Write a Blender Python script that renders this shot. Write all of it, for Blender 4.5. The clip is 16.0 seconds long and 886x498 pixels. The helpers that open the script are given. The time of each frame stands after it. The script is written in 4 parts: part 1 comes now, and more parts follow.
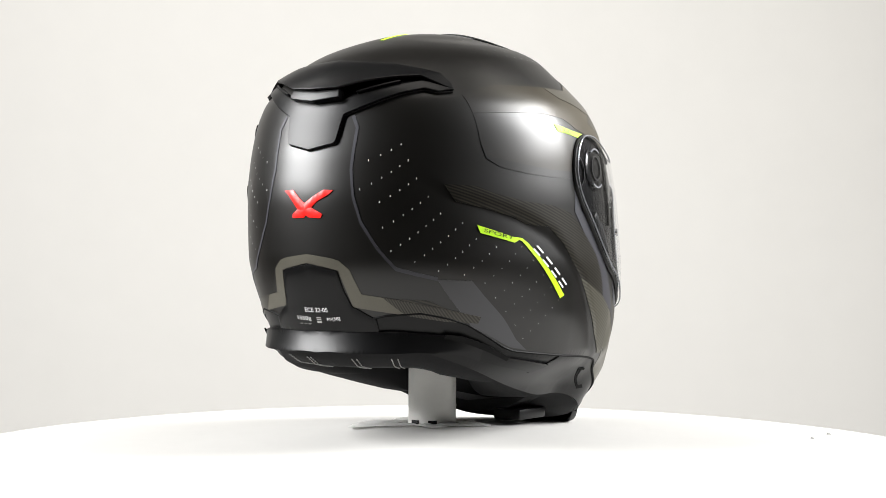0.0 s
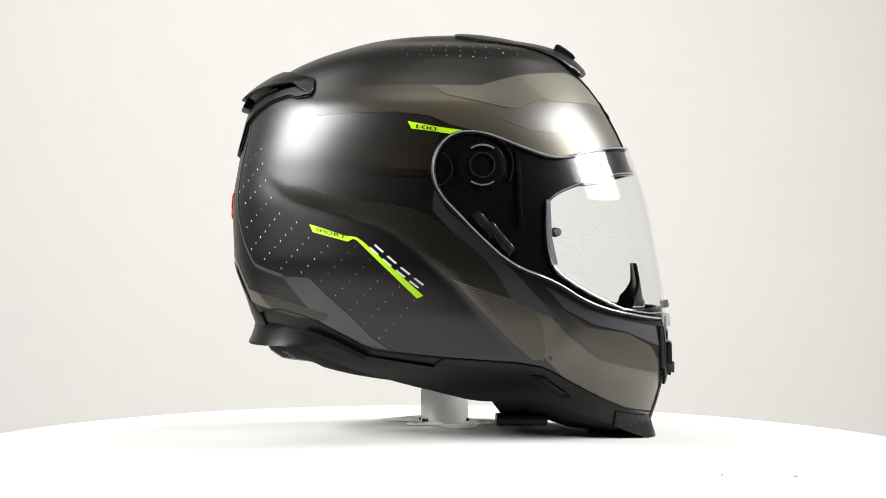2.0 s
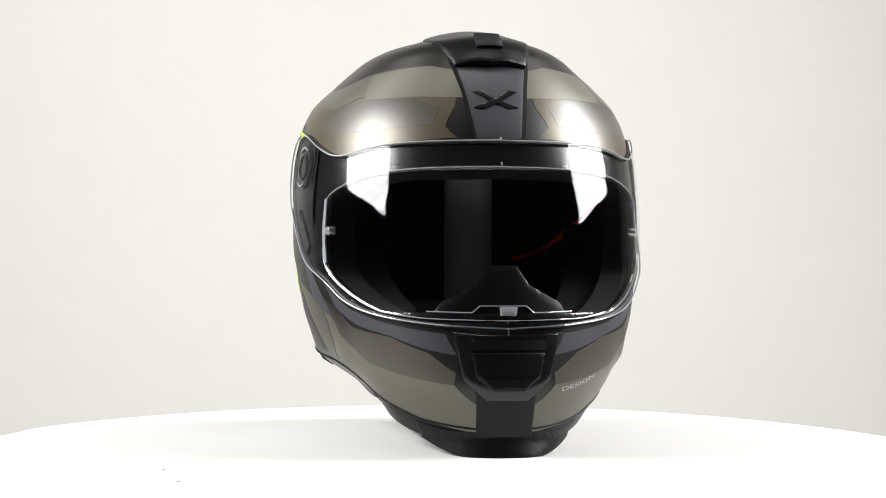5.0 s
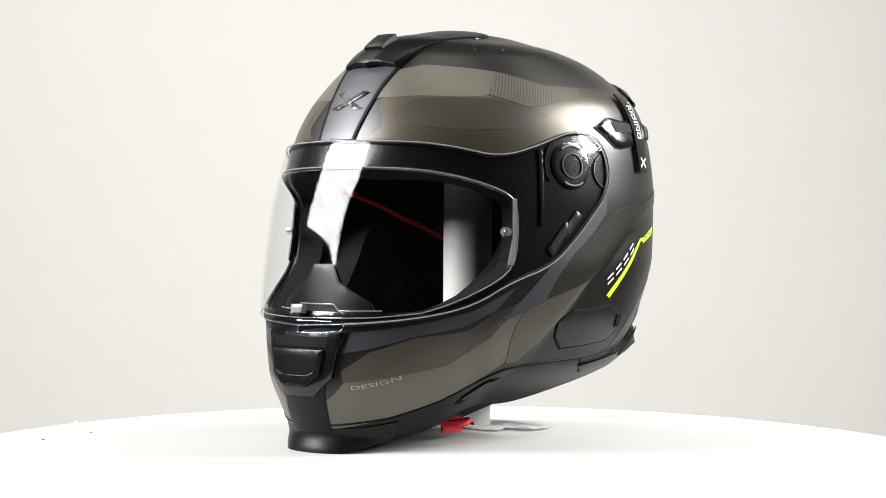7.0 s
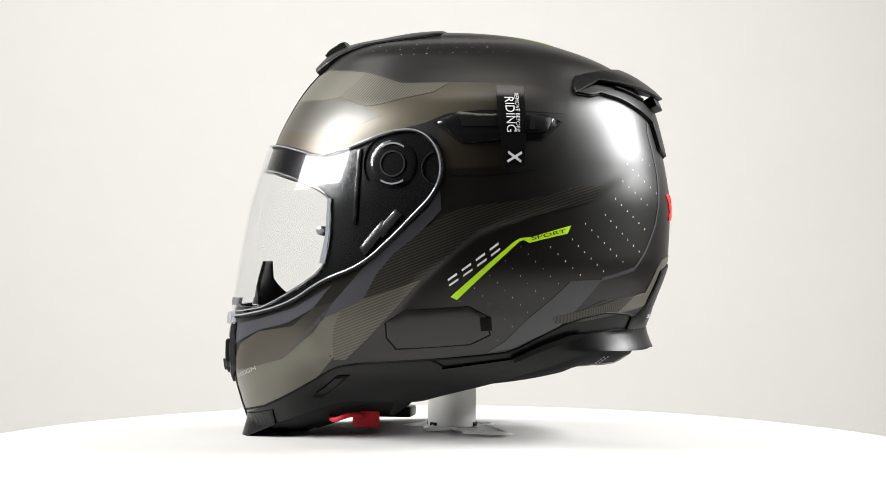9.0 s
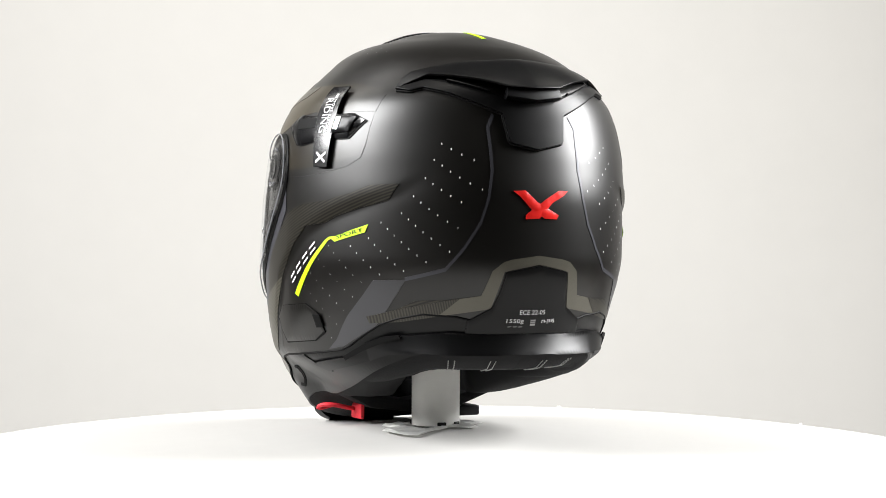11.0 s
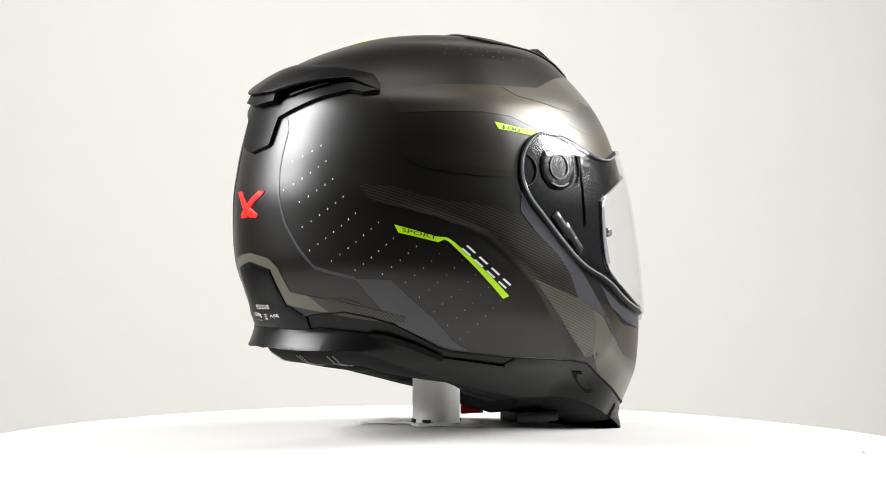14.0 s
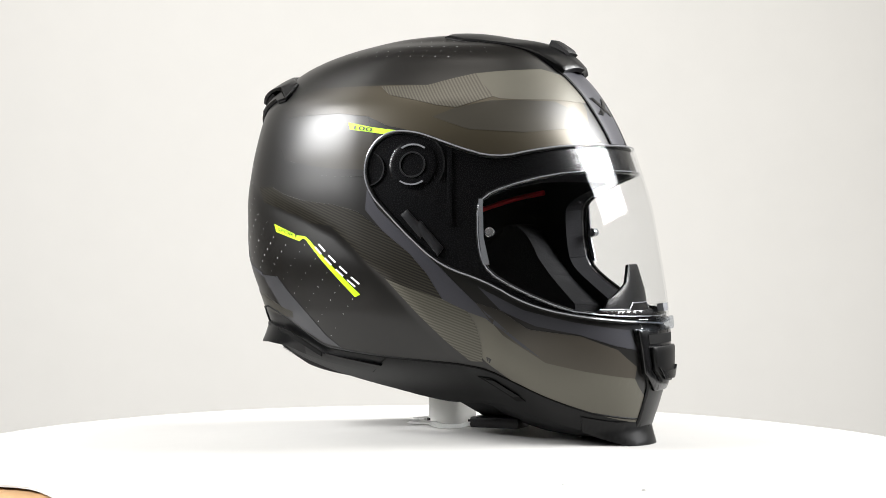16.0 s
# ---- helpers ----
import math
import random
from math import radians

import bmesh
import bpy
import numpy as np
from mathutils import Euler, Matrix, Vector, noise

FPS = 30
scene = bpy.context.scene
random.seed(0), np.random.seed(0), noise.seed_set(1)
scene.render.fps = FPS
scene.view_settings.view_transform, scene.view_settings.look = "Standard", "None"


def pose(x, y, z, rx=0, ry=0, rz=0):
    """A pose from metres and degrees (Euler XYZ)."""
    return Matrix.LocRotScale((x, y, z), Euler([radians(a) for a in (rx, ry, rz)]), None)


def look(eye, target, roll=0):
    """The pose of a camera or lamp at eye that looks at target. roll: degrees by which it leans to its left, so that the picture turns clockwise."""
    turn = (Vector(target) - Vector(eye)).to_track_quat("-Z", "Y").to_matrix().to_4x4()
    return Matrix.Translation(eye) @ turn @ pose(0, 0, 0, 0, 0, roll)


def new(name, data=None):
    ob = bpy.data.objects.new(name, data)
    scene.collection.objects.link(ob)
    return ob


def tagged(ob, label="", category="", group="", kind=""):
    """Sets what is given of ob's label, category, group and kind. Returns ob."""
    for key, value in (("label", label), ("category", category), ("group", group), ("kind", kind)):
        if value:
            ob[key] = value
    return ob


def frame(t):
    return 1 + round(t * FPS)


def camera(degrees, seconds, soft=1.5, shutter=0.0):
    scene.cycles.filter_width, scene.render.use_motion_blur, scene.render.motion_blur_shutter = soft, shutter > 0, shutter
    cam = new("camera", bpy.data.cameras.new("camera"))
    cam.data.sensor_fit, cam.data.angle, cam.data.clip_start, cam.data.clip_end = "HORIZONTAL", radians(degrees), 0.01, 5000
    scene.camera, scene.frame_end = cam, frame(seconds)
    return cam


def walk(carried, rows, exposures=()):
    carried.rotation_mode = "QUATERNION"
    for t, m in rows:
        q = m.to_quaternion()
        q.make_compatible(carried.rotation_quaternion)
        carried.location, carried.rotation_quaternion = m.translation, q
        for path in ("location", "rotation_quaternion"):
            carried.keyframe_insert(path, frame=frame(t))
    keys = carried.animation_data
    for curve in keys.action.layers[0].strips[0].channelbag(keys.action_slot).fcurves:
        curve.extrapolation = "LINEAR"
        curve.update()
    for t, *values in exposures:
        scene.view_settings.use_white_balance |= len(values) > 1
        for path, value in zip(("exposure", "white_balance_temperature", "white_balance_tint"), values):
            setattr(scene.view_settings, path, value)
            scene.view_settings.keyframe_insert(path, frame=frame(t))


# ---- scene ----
from mathutils.geometry import delaunay_2d_cdt

cam = camera(25.0, 16.0, soft=0.6)

# The camera stands still; the turntable's axis is the world's z axis.
EYE_Z = 0.953
EYE = Vector((-0.00624, -1.59, EYE_Z))
VIEW = look(EYE, EYE + Vector((0, 1, -0.00869)), 0.33)
walk(cam, [(0.0, VIEW), (16.0, VIEW)])

# ---- light ----
world = bpy.data.worlds.new("studio_world")
scene.world = world
world.use_nodes = True
world.node_tree.nodes["Background"].inputs[0].default_value = (1.0, 0.97, 0.93, 1)
world.node_tree.nodes["Background"].inputs[1].default_value = 0.08
scene.view_settings.exposure = 0.0


def area_lamp(name, eye, target, sx, sy, watts, colour=(1, 1, 1)):
    data = bpy.data.lights.new(name, "AREA")
    data.shape, data.size, data.size_y, data.energy, data.color = "RECTANGLE", sx, sy, watts, colour
    ob = new(name, data)
    ob.matrix_world = look(eye, target)
    return ob


area_lamp("softbox_lamp", (-1.58, -0.31, 1.85), (0, 0, 0.98), 0.97, 0.98, 106)
area_lamp("softbox_lamp", (1.62, 0.12, 1.85), (0, 0, 0.98), 0.97, 0.98, 114)
# Weak fill added overhead; no known source hangs there.
area_lamp("overhead_fill", (0, -0.2, 2.5), (0, 0, 0.9), 0.9, 0.5, 5, (1, 0.95, 0.88))
# Unseen fills added to brighten the north wall, the right one dimmer and warmer.
area_lamp("backdrop_fill", (-1.5, 0.9, 2.6), (-0.5, 3.0, 0.7), 1.6, 0.5, 20.8, (1, 0.975, 0.94))
area_lamp("backdrop_fill", (1.5, 0.9, 2.6), (0.5, 3.0, 0.7), 1.6, 0.5, 12.8, (1, 0.95, 0.86))


# ---- materials ----
def material(name, colour, rough=0.5, metal=0.0, coat=0.0, grain=0.0, grain_scale=400.0, bump=0.0, spec=0.5):
    m = bpy.data.materials.new(name)
    m.use_nodes = True
    nt = m.node_tree
    b = nt.nodes["Principled BSDF"]
    b.inputs["Base Color"].default_value = (*colour, 1)
    b.inputs["Roughness"].default_value = rough
    b.inputs["Metallic"].default_value = metal
    b.inputs["Coat Weight"].default_value = coat
    b.inputs["Specular IOR Level"].default_value = spec
    if grain or bump:
        tc = nt.nodes.new("ShaderNodeTexCoord")
        n1 = nt.nodes.new("ShaderNodeTexNoise")
        n1.inputs["Scale"].default_value, n1.inputs["Detail"].default_value = grain_scale, 3
        nt.links.new(tc.outputs["Object"], n1.inputs["Vector"])
        n2 = nt.nodes.new("ShaderNodeTexNoise")
        n2.inputs["Scale"].default_value, n2.inputs["Detail"].default_value = 14.0, 4
        nt.links.new(tc.outputs["Object"], n2.inputs["Vector"])
        if grain:
            add = nt.nodes.new("ShaderNodeMath")
            add.operation = "ADD"
            nt.links.new(n1.outputs["Fac"], add.inputs[0])
            nt.links.new(n2.outputs["Fac"], add.inputs[1])
            mr = nt.nodes.new("ShaderNodeMapRange")
            mr.inputs[1].default_value, mr.inputs[2].default_value = 0.6, 1.4
            mr.inputs[3].default_value, mr.inputs[4].default_value = 1 - grain, 1 + grain
            nt.links.new(add.outputs[0], mr.inputs[0])
            mix = nt.nodes.new("ShaderNodeVectorMath")
            mix.operation = "SCALE"
            mix.inputs[0].default_value = colour
            nt.links.new(mr.outputs[0], mix.inputs["Scale"])
            nt.links.new(mix.outputs[0], b.inputs["Base Color"])
            mr2 = nt.nodes.new("ShaderNodeMapRange")
            mr2.inputs[3].default_value, mr2.inputs[4].default_value = rough * 0.88, min(1, rough * 1.12)
            nt.links.new(n2.outputs["Fac"], mr2.inputs[0])
            nt.links.new(mr2.outputs[0], b.inputs["Roughness"])
        if bump:
            bp = nt.nodes.new("ShaderNodeBump")
            bp.inputs["Strength"].default_value, bp.inputs["Distance"].default_value = bump, 0.0004
            nt.links.new(n1.outputs["Fac"], bp.inputs["Height"])
            nt.links.new(bp.outputs[0], b.inputs["Normal"])
    return m


def clear_plastic(name, tint, gloss=1.0):
    m = bpy.data.materials.new(name)
    m.use_nodes = True
    nt = m.node_tree
    nt.nodes.remove(nt.nodes["Principled BSDF"])
    tr, gl = nt.nodes.new("ShaderNodeBsdfTransparent"), nt.nodes.new("ShaderNodeBsdfGlossy")
    tr.inputs[0].default_value = (*tint, 1)
    gl.inputs["Roughness"].default_value = 0.02
    lw, pw, fr = nt.nodes.new("ShaderNodeLayerWeight"), nt.nodes.new("ShaderNodeMath"), nt.nodes.new("ShaderNodeMapRange")
    lw.inputs[0].default_value = 0.5
    pw.operation, pw.inputs[1].default_value = "POWER", 5.0
    fr.inputs[3].default_value, fr.inputs[4].default_value = 0.03 * gloss, 0.25
    nt.links.new(lw.outputs["Facing"], pw.inputs[0])
    nt.links.new(pw.outputs[0], fr.inputs[0])
    mix = nt.nodes.new("ShaderNodeMixShader")
    nt.links.new(fr.outputs[0], mix.inputs[0])
    nt.links.new(tr.outputs[0], mix.inputs[1])
    nt.links.new(gl.outputs[0], mix.inputs[2])
    nt.links.new(mix.outputs[0], nt.nodes["Material Output"].inputs[0])
    return m


SHELL = material("satin_black_paint", (0.0021, 0.0016, 0.0010), 0.35, 0.0, grain=0.12, grain_scale=900, spec=0.52)
KHAKI = material("metallic_khaki_paint", (0.10, 0.094, 0.075), 0.39, 0.4, grain=0.12, grain_scale=1500)
SLATE = material("metallic_slate_paint", (0.044, 0.044, 0.052), 0.40, 0.35, grain=0.12, grain_scale=1500)
BLACK = material("black_plastic", (0.0022, 0.0022, 0.0024), 0.34, grain=0.15, grain_scale=700, bump=0.05, spec=0.22)
GLOSSY = material("glossy_black_plastic", (0.005, 0.005, 0.0055), 0.2, grain=0.1, spec=0.5)
RUBBER = material("black_rubber", (0.006, 0.006, 0.006), 0.5, bump=0.1, grain=0.1, spec=0.25)
CLOTH = material("black_lining_cloth", (0.010, 0.010, 0.011), 0.9, bump=0.8, grain=0.25, grain_scale=1200, spec=0.1)
NEON = material("neon_yellow_vinyl", (0.47, 0.80, 0.0), 0.5, grain=0.03)
RED = material("red_enamel", (0.75, 0.012, 0.008), 0.35, grain=0.04)
WEB = material("red_webbing", (0.55, 0.008, 0.02), 0.7, grain=0.2, bump=0.6)
WHITE = material("white_print", (0.72, 0.72, 0.72), 0.45, grain=0.03)
GREY = material("grey_print", (0.3, 0.3, 0.29), 0.45, grain=0.05)
CHROME = material("polished_steel", (0.6, 0.6, 0.6), 0.15, 1.0, grain=0.05)
TUBE = material("white_pipe_plastic", (0.72, 0.71, 0.68), 0.5, grain=0.05, grain_scale=60, bump=0.05)
PAPER = material("white_paper", (0.42, 0.414, 0.40), 0.8, grain=0.02, grain_scale=60, bump=0.15)
WOOD = material("brown_board", (0.34, 0.20, 0.09), 0.6, grain=0.25, grain_scale=80, bump=0.2)
FOIL = material("grey_crumpled_film", (0.82, 0.82, 0.80), 0.3, 0.0, grain=0.2, grain_scale=90, bump=0.3)
WALL = material("warm_white_wall", (0.80, 0.785, 0.75), 0.9, grain=0.015, grain_scale=3, bump=0.05)
# Dark so that the unseen room reflects little in the helmet.
DIM = material("unseen_dark_wall", (0.05, 0.049, 0.047), 0.9, grain=0.05, grain_scale=3, bump=0.05)
FLOOR = material("grey_floor", (0.10, 0.097, 0.094), 0.7, grain=0.1, grain_scale=8, bump=0.1)
VISOR = clear_plastic("clear_visor", (0.982, 0.984, 0.986), 0.6)
THICK = clear_plastic("thick_clear_plastic", (0.80, 0.82, 0.85), 4.0)
MESH = material("black_mesh_cloth", (0.005, 0.005, 0.0055), 0.85, bump=1.0, grain=0.3, grain_scale=420, spec=0.15)
VOID = material("deep_black", (0.003, 0.003, 0.003), 0.6, spec=0.1)
SHINE = material("shiny_black_rubber", (0.02, 0.02, 0.02), 0.16, coat=0.6)
PINS = material("clear_pin_plastic", (0.55, 0.55, 0.56), 0.12, 0.75, grain=0.05)
# Pale grey plastic; on port bead and visor edge it stands for highlights.
EDGE = material("clear_edge_plastic", (0.22, 0.225, 0.24), 0.12, coat=0.5)
GREYP = material("dark_grey_plastic", (0.018, 0.018, 0.019), 0.28, grain=0.1)
PAD = material("dark_grey_padding", (0.013, 0.013, 0.0135), 0.8, bump=0.5, grain=0.2, grain_scale=900, spec=0.12)


def hatched(name, colour, ink, across, pitch):
    """Metallic paint with fine dark printed lines."""
    m = material(name, colour, 0.36, 0.35)
    nt = m.node_tree
    tc, dot = nt.nodes.new("ShaderNodeTexCoord"), nt.nodes.new("ShaderNodeVectorMath")
    dot.operation = "DOT_PRODUCT"
    dot.inputs[1].default_value = tuple(c / pitch for c in across)
    nt.links.new(tc.outputs["Object"], dot.inputs[0])
    fr = nt.nodes.new("ShaderNodeMath")
    fr.operation = "PINGPONG"
    fr.inputs[1].default_value = 0.5
    nt.links.new(dot.outputs["Value"], fr.inputs[0])
    mr = nt.nodes.new("ShaderNodeMapRange")
    mr.inputs[1].default_value, mr.inputs[2].default_value = 0.2, 0.3
    nt.links.new(fr.outputs[0], mr.inputs[0])
    mix = nt.nodes.new("ShaderNodeMix")
    mix.data_type = "RGBA"
    mix.inputs["A"].default_value, mix.inputs["B"].default_value = (*colour, 1), (*ink, 1)
    nt.links.new(mr.outputs[0], mix.inputs["Factor"])
    nt.links.new(mix.outputs["Result"], nt.nodes["Principled BSDF"].inputs["Base Color"])
    return m


HATCH_A = hatched("hatched_khaki_paint", (0.10, 0.092, 0.073), (0.058, 0.053, 0.042), (0.0, 0.77, 0.64), 0.0018)
HATCH_C = hatched("hatched_olive_paint", (0.085, 0.080, 0.062), (0.05, 0.047, 0.036), (0.0, 0.35, 0.94), 0.002)
HATCH_D = hatched("hatched_rear_paint", (0.045, 0.041, 0.032), (0.018, 0.0165, 0.013), (0.95, 0.0, 0.3), 0.0015)
HATCH_B = hatched("hatched_dark_paint", (0.030, 0.0265, 0.0195), (0.007, 0.0065, 0.005), (0.0, 0.35, 0.94), 0.002)


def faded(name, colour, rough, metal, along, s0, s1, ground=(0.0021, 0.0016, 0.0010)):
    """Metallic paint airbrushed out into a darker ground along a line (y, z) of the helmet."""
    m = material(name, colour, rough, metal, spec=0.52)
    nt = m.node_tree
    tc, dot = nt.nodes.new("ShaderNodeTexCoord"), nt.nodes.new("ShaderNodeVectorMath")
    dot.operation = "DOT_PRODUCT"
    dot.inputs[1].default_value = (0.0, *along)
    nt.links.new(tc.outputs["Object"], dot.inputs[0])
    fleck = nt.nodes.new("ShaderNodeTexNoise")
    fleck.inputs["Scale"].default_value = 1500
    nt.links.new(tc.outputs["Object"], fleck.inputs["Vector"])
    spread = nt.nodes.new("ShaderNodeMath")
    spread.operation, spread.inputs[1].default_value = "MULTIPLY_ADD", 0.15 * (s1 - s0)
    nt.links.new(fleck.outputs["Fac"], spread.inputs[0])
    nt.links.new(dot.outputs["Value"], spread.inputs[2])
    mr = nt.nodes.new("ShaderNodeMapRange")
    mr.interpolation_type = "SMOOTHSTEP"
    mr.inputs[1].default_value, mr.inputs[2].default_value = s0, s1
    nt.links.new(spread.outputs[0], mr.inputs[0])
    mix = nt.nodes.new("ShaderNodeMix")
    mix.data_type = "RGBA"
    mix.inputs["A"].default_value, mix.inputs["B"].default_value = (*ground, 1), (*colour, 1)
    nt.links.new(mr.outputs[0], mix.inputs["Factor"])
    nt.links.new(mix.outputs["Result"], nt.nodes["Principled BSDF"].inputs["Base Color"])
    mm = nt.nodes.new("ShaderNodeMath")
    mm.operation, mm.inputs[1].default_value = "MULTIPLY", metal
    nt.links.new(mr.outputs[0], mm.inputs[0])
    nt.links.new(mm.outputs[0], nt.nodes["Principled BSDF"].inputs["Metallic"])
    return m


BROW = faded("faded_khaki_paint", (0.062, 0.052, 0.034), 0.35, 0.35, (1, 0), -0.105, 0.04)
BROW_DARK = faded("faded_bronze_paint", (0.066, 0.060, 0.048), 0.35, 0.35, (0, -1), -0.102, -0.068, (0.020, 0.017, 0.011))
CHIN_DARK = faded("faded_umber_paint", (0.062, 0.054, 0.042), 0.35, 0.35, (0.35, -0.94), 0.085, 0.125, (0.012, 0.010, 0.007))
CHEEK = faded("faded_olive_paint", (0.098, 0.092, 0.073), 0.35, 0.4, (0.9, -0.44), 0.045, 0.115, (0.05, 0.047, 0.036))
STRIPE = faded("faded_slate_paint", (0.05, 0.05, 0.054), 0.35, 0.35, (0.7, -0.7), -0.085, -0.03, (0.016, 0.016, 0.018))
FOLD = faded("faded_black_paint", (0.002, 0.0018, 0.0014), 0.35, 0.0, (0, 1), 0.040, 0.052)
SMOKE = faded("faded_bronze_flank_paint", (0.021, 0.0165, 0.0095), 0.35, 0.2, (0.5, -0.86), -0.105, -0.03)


# ---- the helmet's form: half outlines by height (metres; y ahead, x to its right) ----
HZ = [0.1565, 0.1529, 0.1484, 0.143, 0.1349, 0.1259, 0.1124, 0.0944, 0.0719, 0.0495, 0.018, -0.018, -0.0585, -0.0854, -0.1079, -0.1304, -0.1484, -0.1709]
HF = [0.0076, 0.0414, 0.0616, 0.0764, 0.0895, 0.0985, 0.1105, 0.1224, 0.1343, 0.1428, 0.1528, 0.16, 0.1668, 0.1695, 0.17, 0.1655, 0.16, 0.154]
HB = [0.0076, -0.0486, -0.071, -0.089, -0.1115, -0.1295, -0.1452, -0.1578, -0.1645, -0.1697, -0.1737, -0.1724, -0.1595, -0.1505, -0.147, -0.143, -0.140, -0.1365]
HW = [0.0, 0.0279, 0.0414, 0.0607, 0.0773, 0.0886, 0.1034, 0.1205, 0.1295, 0.1326, 0.1344, 0.1344, 0.1286, 0.1205, 0.1124, 0.0967, 0.0832, 0.0674]
TOP_Z = HZ[0]
CENTRE = np.array((0.0, -0.005, 0.0))
NF, NB, NW = 2.12, 1.73, 2.1


def depth_key(z):
    return np.sqrt(np.maximum(TOP_Z - np.asarray(z, float), 0.0))


HQ = depth_key(HZ)


def tangents(y):
    d = np.diff(y) / np.diff(HQ)
    m = np.zeros(len(y))
    m[1:-1] = np.where(d[:-1] * d[1:] > 0, 2 * d[:-1] * d[1:] / (d[:-1] + d[1:] + 1e-12), 0.0)
    m[0], m[-1] = d[0], d[-1]
    return m


CURVES = [(np.array(y), tangents(np.array(y))) for y in (HF, HB, HW)]


def extents(z):
    """Front, back and half width at heights z."""
    q = np.clip(depth_key(z), 0, HQ[-1])
    i = np.clip(np.searchsorted(HQ, q) - 1, 0, len(HQ) - 2)
    h = HQ[i + 1] - HQ[i]
    t = (q - HQ[i]) / h
    out = []
    for y, m in CURVES:
        out.append((2 * t**3 - 3 * t**2 + 1) * y[i] + (t**3 - 2 * t**2 + t) * h * m[i] + (3 * t**2 - 2 * t**3) * y[i + 1] + (t**3 - t**2) * h * m[i + 1])
    return out


def middle(f, b):
    return b + (f - b) * 0.47


def inside(p):
    """Below 1 inside the helmet's outer face, above 1 outside."""
    f, b, w = extents(p[:, 2])
    m = middle(f, b)
    dy = p[:, 1] - m
    u = np.where(dy > 0, np.abs(dy) / np.maximum(f - m, 1e-5), np.abs(dy) / np.maximum(m - b, 1e-5))
    n = np.where(dy > 0, NF, NB)
    v = np.abs(p[:, 0]) / np.maximum(w, 1e-5)
    return np.where(p[:, 2] > TOP_Z, 9.0, np.minimum(u, 9) ** n + np.minimum(v, 9) ** NW)


def directions(d):
    """Unit directions from the flat map: angle from the top, turned about z."""
    d = np.asarray(d, float)
    a = np.hypot(d[:, 0], d[:, 1])
    k = np.where(a > 1e-9, np.sin(a) / np.maximum(a, 1e-9), 1.0)
    return np.stack([d[:, 0] * k, d[:, 1] * k, np.cos(a)], 1)


def radii(n):
    lo, hi = np.full(len(n), 0.01), np.full(len(n), 0.32)
    for _ in range(26):
        mid = (lo + hi) / 2
        out = inside(CENTRE + n * mid[:, None]) > 1
        hi, lo = np.where(out, mid, hi), np.where(out, lo, mid)
    return lo


CREASE = [(-0.15, 0.045), (-0.127, 0.028), (-0.075, 0.012), (-0.044, -0.001), (0.0, -0.036), (0.041, -0.083), (0.06, -0.105)]


def sculpt(p):
    """Fine form of the flanks: a shoulder line that steps in below, and a soft bulge on the cheek."""
    q = p[:, 1:]
    best, above = np.full(len(q), 9.0), np.zeros(len(q))
    for a, b in zip(CREASE, CREASE[1:]):
        a, b = np.array(a), np.array(b)
        ab = b - a
        t = np.clip(((q - a) @ ab) / (ab @ ab), 0, 1)
        v = q - a - t[:, None] * ab
        d = np.linalg.norm(v, axis=1)
        s = np.sign(ab[0] * v[:, 1] - ab[1] * v[:, 0])
        above = np.where(d < best, s, above)
        best = np.minimum(best, d)
    s = best * above
    k = np.clip((0.005 - s) / 0.010, 0, 1)
    k = k * k * (3 - 2 * k) * np.exp(-np.maximum(-s, 0) / 0.022)
    ends = np.clip((q[:, 0] + 0.15) / 0.05, 0, 1) * np.clip((0.07 - q[:, 0]) / 0.03, 0, 1) * np.clip((np.abs(p[:, 0]) - 0.05) / 0.03, 0, 1)
    bulge = np.exp(-((q[:, 0] - 0.082 - 0.5 * (q[:, 1] + 0.088)) / 0.012) ** 2 - ((q[:, 1] + 0.088) / 0.02) ** 2)
    return -0.0024 * k * ends + 0.0014 * bulge


def tuck(p):
    """How far the lower edge draws in below the ears."""
    k = np.clip((-0.092 - p[:, 2]) / 0.032, 0, 1)
    g = np.clip((0.115 - p[:, 1]) / 0.065, 0, 1)
    return 0.21 * k * k * (3 - 2 * k) * g * g * (3 - 2 * g)


def surface(d, off=0.0):
    """Points of the helmet's face at map places d, and normals, off metres proud."""
    d = np.asarray(d, float)
    q = directions(d)
    p = CENTRE + q * radii(q)[:, None]
    n = np.zeros_like(p)
    for k in range(3):
        e = np.zeros(3)
        e[k] = 0.002
        n[:, k] = inside(p + e) - inside(p - e)
    high = np.where(p[:, 2] > 0.1485)[0]
    if len(high):
        pts = []
        for e in ((0.012, 0), (-0.012, 0), (0, 0.012), (0, -0.012)):
            q = directions(d[high] + np.array(e))
            pts.append(CENTRE + q * radii(q)[:, None])
        n[high] = np.cross(pts[0] - pts[1], pts[2] - pts[3])
    n /= np.linalg.norm(n, axis=1)[:, None] + 1e-15
    n *= np.sign(np.sum(n * (p - CENTRE), 1))[:, None]
    p = p + n * (off + sculpt(p))[:, None]
    p[:, 0] *= 1 - tuck(p)
    return p, n


def on_map(p):
    q = np.asarray(p, float) - CENTRE
    q = q / np.linalg.norm(q, axis=1)[:, None]
    a = np.arccos(np.clip(q[:, 2], -1, 1))
    s = np.maximum(np.hypot(q[:, 0], q[:, 1]), 1e-9)
    return np.stack([a * q[:, 0] / s, a * q[:, 1] / s], 1)


